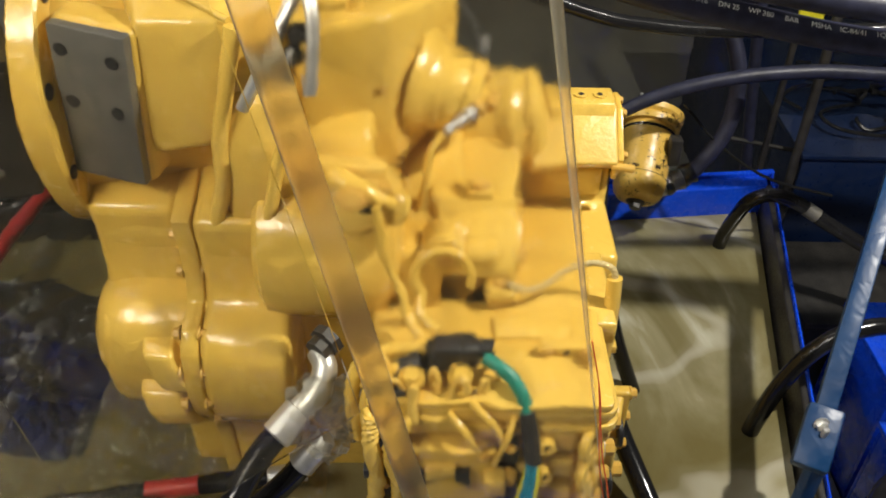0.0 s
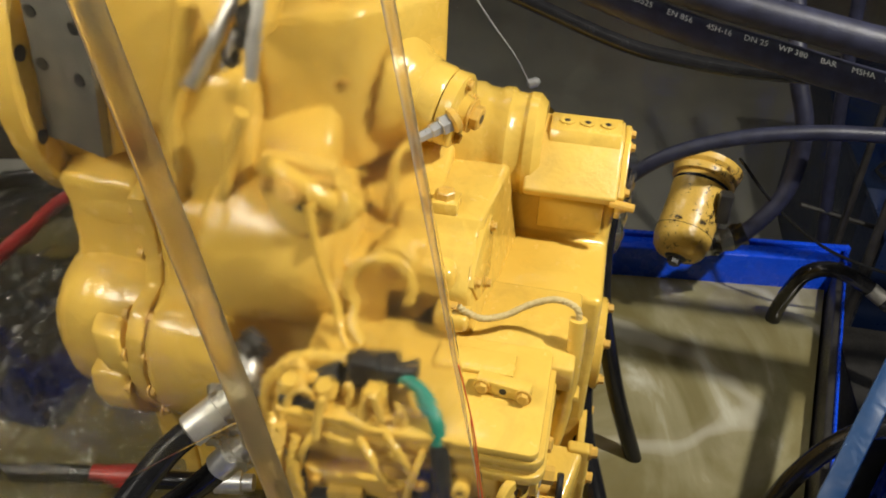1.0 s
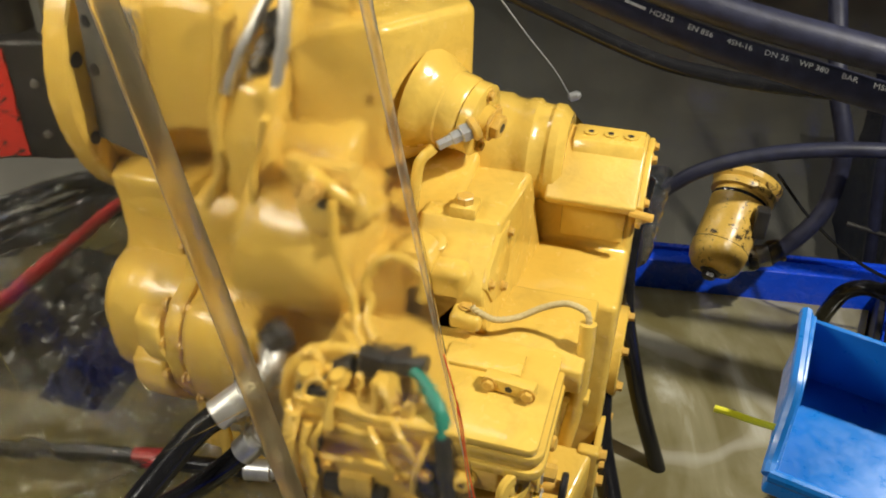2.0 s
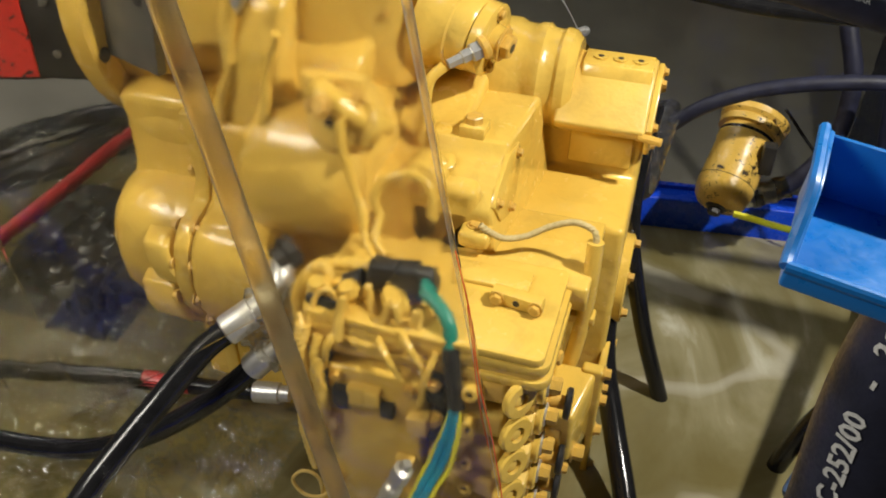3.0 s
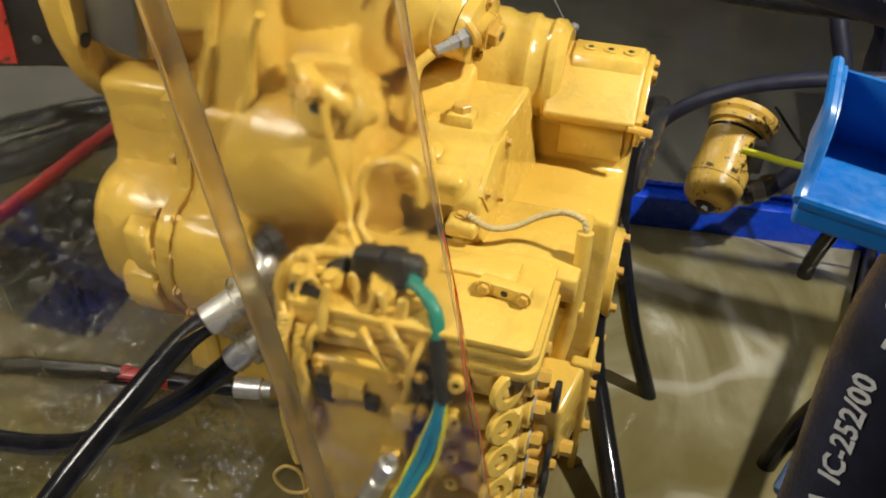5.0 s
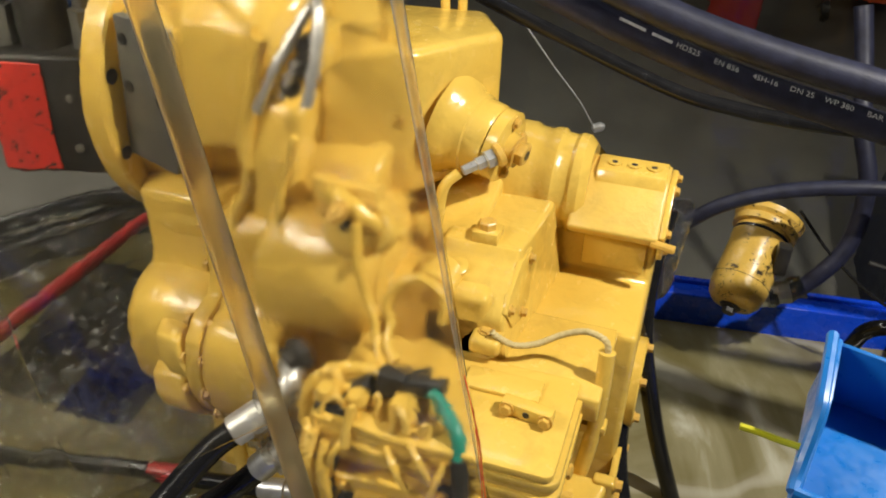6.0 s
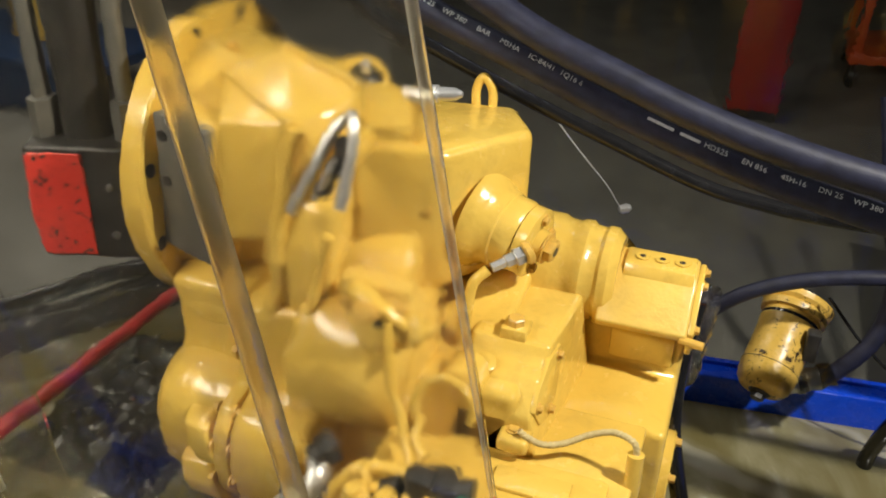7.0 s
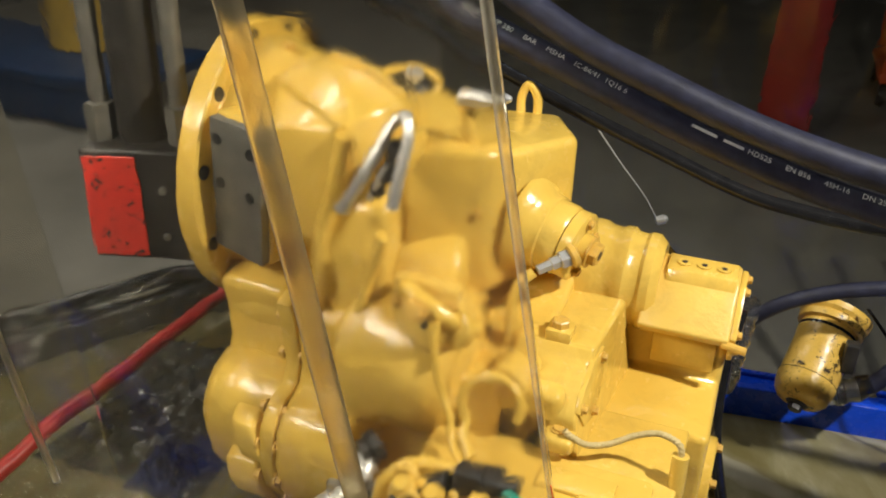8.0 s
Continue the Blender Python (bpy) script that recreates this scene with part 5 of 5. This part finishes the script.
# ---- plastic sheets ----
def sheet(left, right, top, foot, y0, wave, nx=26, nz=60, slope=0.0, lean=0.0, seed=0.0):
    """A hanging sheet between two leaning edges, softly rippled."""
    bm = bmesh.new()
    skins = []
    for off in (-0.0011, 0.0011):
        rows = []
        for j in range(nz + 1):
            z = top + (foot - top) * j / nz
            row = []
            for i in range(nx + 1):
                u = i / nx
                zz = z + slope * u * (j / nz)
                x = left(zz) * (1 - u) + right(zz) * u
                y = y0 + off + lean * (z - 0.6) + wave * (noise.noise(Vector((x * 7 + seed, z * 2.2, seed))) + 0.35 * noise.noise(Vector((x * 21, z * 9 + seed, 1))))
                row.append(bm.verts.new((x, y, zz)))
            rows.append(row)
        for a, b in zip(rows, rows[1:]):
            for i in range(nx):
                bm.faces.new((a[i], a[i + 1], b[i + 1], b[i]) if off < 0 else (b[i], b[i + 1], a[i + 1], a[i])).material_index = int(off > 0)
        skins.append(rows)
    f, g = skins
    for j in range(nz):
        bm.faces.new((f[j][0], f[j + 1][0], g[j + 1][0], g[j][0])).material_index = 1
        bm.faces.new((f[j + 1][nx], f[j][nx], g[j][nx], g[j + 1][nx])).material_index = 1
    for i in range(nx):
        bm.faces.new((f[0][i + 1], f[0][i], g[0][i], g[0][i + 1])).material_index = 1
        bm.faces.new((f[nz][i], f[nz][i + 1], g[nz][i + 1], g[nz][i])).material_index = 1
    return bm


def main_left(z):
    return -0.130 - 0.207 * (z - 0.865)


def main_right(z):
    return 0.070 - 0.190 * (z - 0.880)


strip = thing("curtain_strip", (0.0, 0.5, 1.6), "clear soft plastic curtain strip with a rolled edge", "curtain", "curtain strips")
body = part("strip_sheet", sheet(main_left, main_right, 1.6, 0.10, 0.5, 0.010), (CURTAIN, CURTAIN_REAR), strip)
bead = tube([(main_left(z) + 0.010, 0.4965, z) for z in (1.6, 1.3, 1.05, 0.85, 0.65, 0.45, 0.25, 0.10)], 0.010, 24)
for v in bead.verts:
    u = (v.co.x - main_left(v.co.z)) / 0.02
    v.co.x = main_left(v.co.z) + 0.025 * u
    v.co.y = 0.4965 + (v.co.y - 0.4965) * 0.55 * (1.0 - 0.75 * min(1, max(0, u)))
edge = part("rolled_edge", bead, CURTAIN_EDGE, strip)
crease = part("edge_crease", tube([(main_left(z) + 0.0004, 0.4962, z) for z in (1.6, 1.3, 1.05, 0.85, 0.65, 0.45, 0.25, 0.10)], 0.0007, 6), CREASE, strip, "dark crease along the edge")
crease.visible_shadow = False
roll = tube([(main_right(z) - 0.004, 0.500, z) for z in (1.6, 1.3, 1.05, 0.85, 0.65, 0.45, 0.25, 0.10)], 0.0042, 12)
for v in roll.verts:
    k = min(1.0, max(0.12, (v.co.z - 0.40) / 0.45))
    mid = main_right(v.co.z) - 0.004
    v.co.x, v.co.y = mid + (v.co.x - mid) * k, 0.5 + (v.co.y - 0.5) * k
right_roll = part("rolled_edge", roll, RIGHT_EDGE, strip)
right_roll.visible_shadow = False
hem = part("loose_thread", tube([(main_right(z) + 0.0015 * math.sin(z * 40), 0.497, z) for z in (0.57, 0.53, 0.50, 0.46, 0.42, 0.38, 0.32, 0.25, 0.15)], 0.0006, 6), THREAD, strip, "orange thread at the hem")
part("loose_thread", tube([(main_right(z) - 0.002 + 0.003 * math.sin(z * 25 + 1), 0.496, z) for z in (0.52, 0.48, 0.44, 0.40, 0.36)], 0.0005, 6), THREAD, strip)
def second_left(z):
    return -0.510 - 0.15 * (z - 0.505)


strip2 = thing("curtain_strip", (-0.3, 0.56, 1.6), "clear soft plastic curtain strip hanging beside another", "curtain", "curtain strips")
body2 = part("strip_sheet", sheet(second_left, lambda z: main_left(z) - 0.033, 1.6, 0.09, 0.56, 0.010, seed=3.0, slope=0.32), (CURTAIN_THIN, SCREEN_REAR), strip2)
hem2 = part("strip_edge", tube([(second_left(z), 0.56 + 0.004 * math.sin(z * 9), z) for z in (1.6, 1.3, 1.0, 0.8, 0.6, 0.4, 0.30)], 0.0042, 12), CURTAIN_EDGE, strip2)
strip3 = thing("curtain_strip", (-0.8, 0.62, 1.6), "clear soft plastic curtain strip at the end of the row", "curtain", "curtain strips")
body4 = part("strip_sheet", sheet(lambda z: -1.0 - 0.1 * z, lambda z: second_left(z) + 0.03, 1.6, 0.10, 0.62, 0.012, seed=12.0), (CURTAIN_THIN, SCREEN_REAR), strip3)
back = thing("back_curtain", (0.1, 1.66, 1.6), "clear plastic sheet hanging behind the tray", "curtain")
pleats = sheet(lambda z: -0.45, lambda z: 1.7, 1.6, -0.2, 1.70, 0.022, 150, 40, seed=7.0)
for v in pleats.verts:
    v.co.y += 0.006 * abs(noise.noise(Vector((v.co.x * 13, v.co.z * 5, 4)))) + 0.003 * abs(noise.noise(Vector((v.co.x * 30, v.co.z * 17, 9))))
    v.co.y += 0.012 * math.sin(v.co.x * 34 + 1.2 * math.sin(v.co.z * 3)) * min(1, max(0.15, v.co.z + 0.2))
body3 = part("back_sheet", pleats, (SCREEN, SCREEN_REAR), back)
lying = bmesh.new()
n = 210
grid = []
for j in range(n + 1):
    row = []
    for i in range(n + 1):
        x, y = -0.95 + 0.80 * i / n, 0.18 + 0.74 * j / n
        v = Vector((x * 11, y * 11, 0))
        h = 0.005 + 0.022 * abs(noise.noise(v)) + 0.011 * abs(noise.noise(v * 2.7)) + 0.0075 * abs(noise.noise(v * 5.5)) + 0.0030 * abs(noise.noise(v * 11))
        row.append(lying.verts.new((x, y, max(h, 0.003))))
    grid.append(row)
for j in range(n):
    for i in range(n):
        lying.faces.new((grid[j][i], grid[j][i + 1], grid[j + 1][i + 1], grid[j + 1][i]))
lie = single("lying_film", lying, WRAP, "crumpled clear film lying on the oil", "plastic film", front=(0, 0, 1))
drape = bmesh.new()
rows = []
for j in range(61):
    v = j / 60
    row = []
    for i in range(121):
        u = i / 120
        x, y = -1.36 + 0.62 * u + 0.16 * v, 0.72 + 0.74 * u - 0.30 * v
        q = Vector((u * 5, v * 9, 3))
        fold = 0.030 * abs(noise.noise(q)) + 0.014 * abs(noise.noise(q * 2.6)) + 0.004 * noise.noise(Vector((u * 40, v * 30, 1)))
        row.append(drape.verts.new((x, y, 0.102 - 0.085 * max(0, v - 0.35) + fold)))
    rows.append(row)
for a, b in zip(rows, rows[1:]):
    for i in range(120):
        drape.faces.new((a[i], a[i + 1], b[i + 1], b[i]))
drape_ob = single("draped_film", drape, DRAPE, "oily clear film draped over the tray rim", "plastic film", front=(0, 0, 1))
for ob in (body, edge, body2, hem2, body4, body3, lie, drape_ob, fit_wrap):
    ob.visible_shadow = False


# a white tube and bead as painted glints of a back sheet crease, and film crumpled round the two hose ends
single("crease_glint", tube([(0.0, 1.15, 0.646), (0.03, 1.29, 0.53), (0.06, 1.40, 0.435), (0.079, 1.486, 0.355)], 0.0011, 6), PRINT, "thin white tube standing in for a bright crease of the back sheet", "line")
single("glint_bead", lathe((0.076, 1.490, 0.348), (0.100, 1.494, 0.358), [(0, 0.004), (0.004, 0.009), (0.018, 0.009), (0.024, 0.004)], 10), CHROME, "small bright bead standing in for a glint on the back sheet", "clip")
bm = bmesh.new()
bmesh.ops.create_icosphere(bm, subdivisions=4, radius=1)
for v in bm.verts:
    k = 1 + 0.35 * noise.noise(v.co * 2.3) + 0.22 * noise.noise(v.co * 6.1)
    v.co = Vector((-0.118 + v.co.x * 0.045 * k, 0.648 + v.co.y * 0.035 * k, 0.300 + v.co.z * 0.055 * k))
ball = single("film_wrap", bm, WRAP, "crumpled clear film bunched round two hose ends", "plastic film")
ball.visible_shadow = False
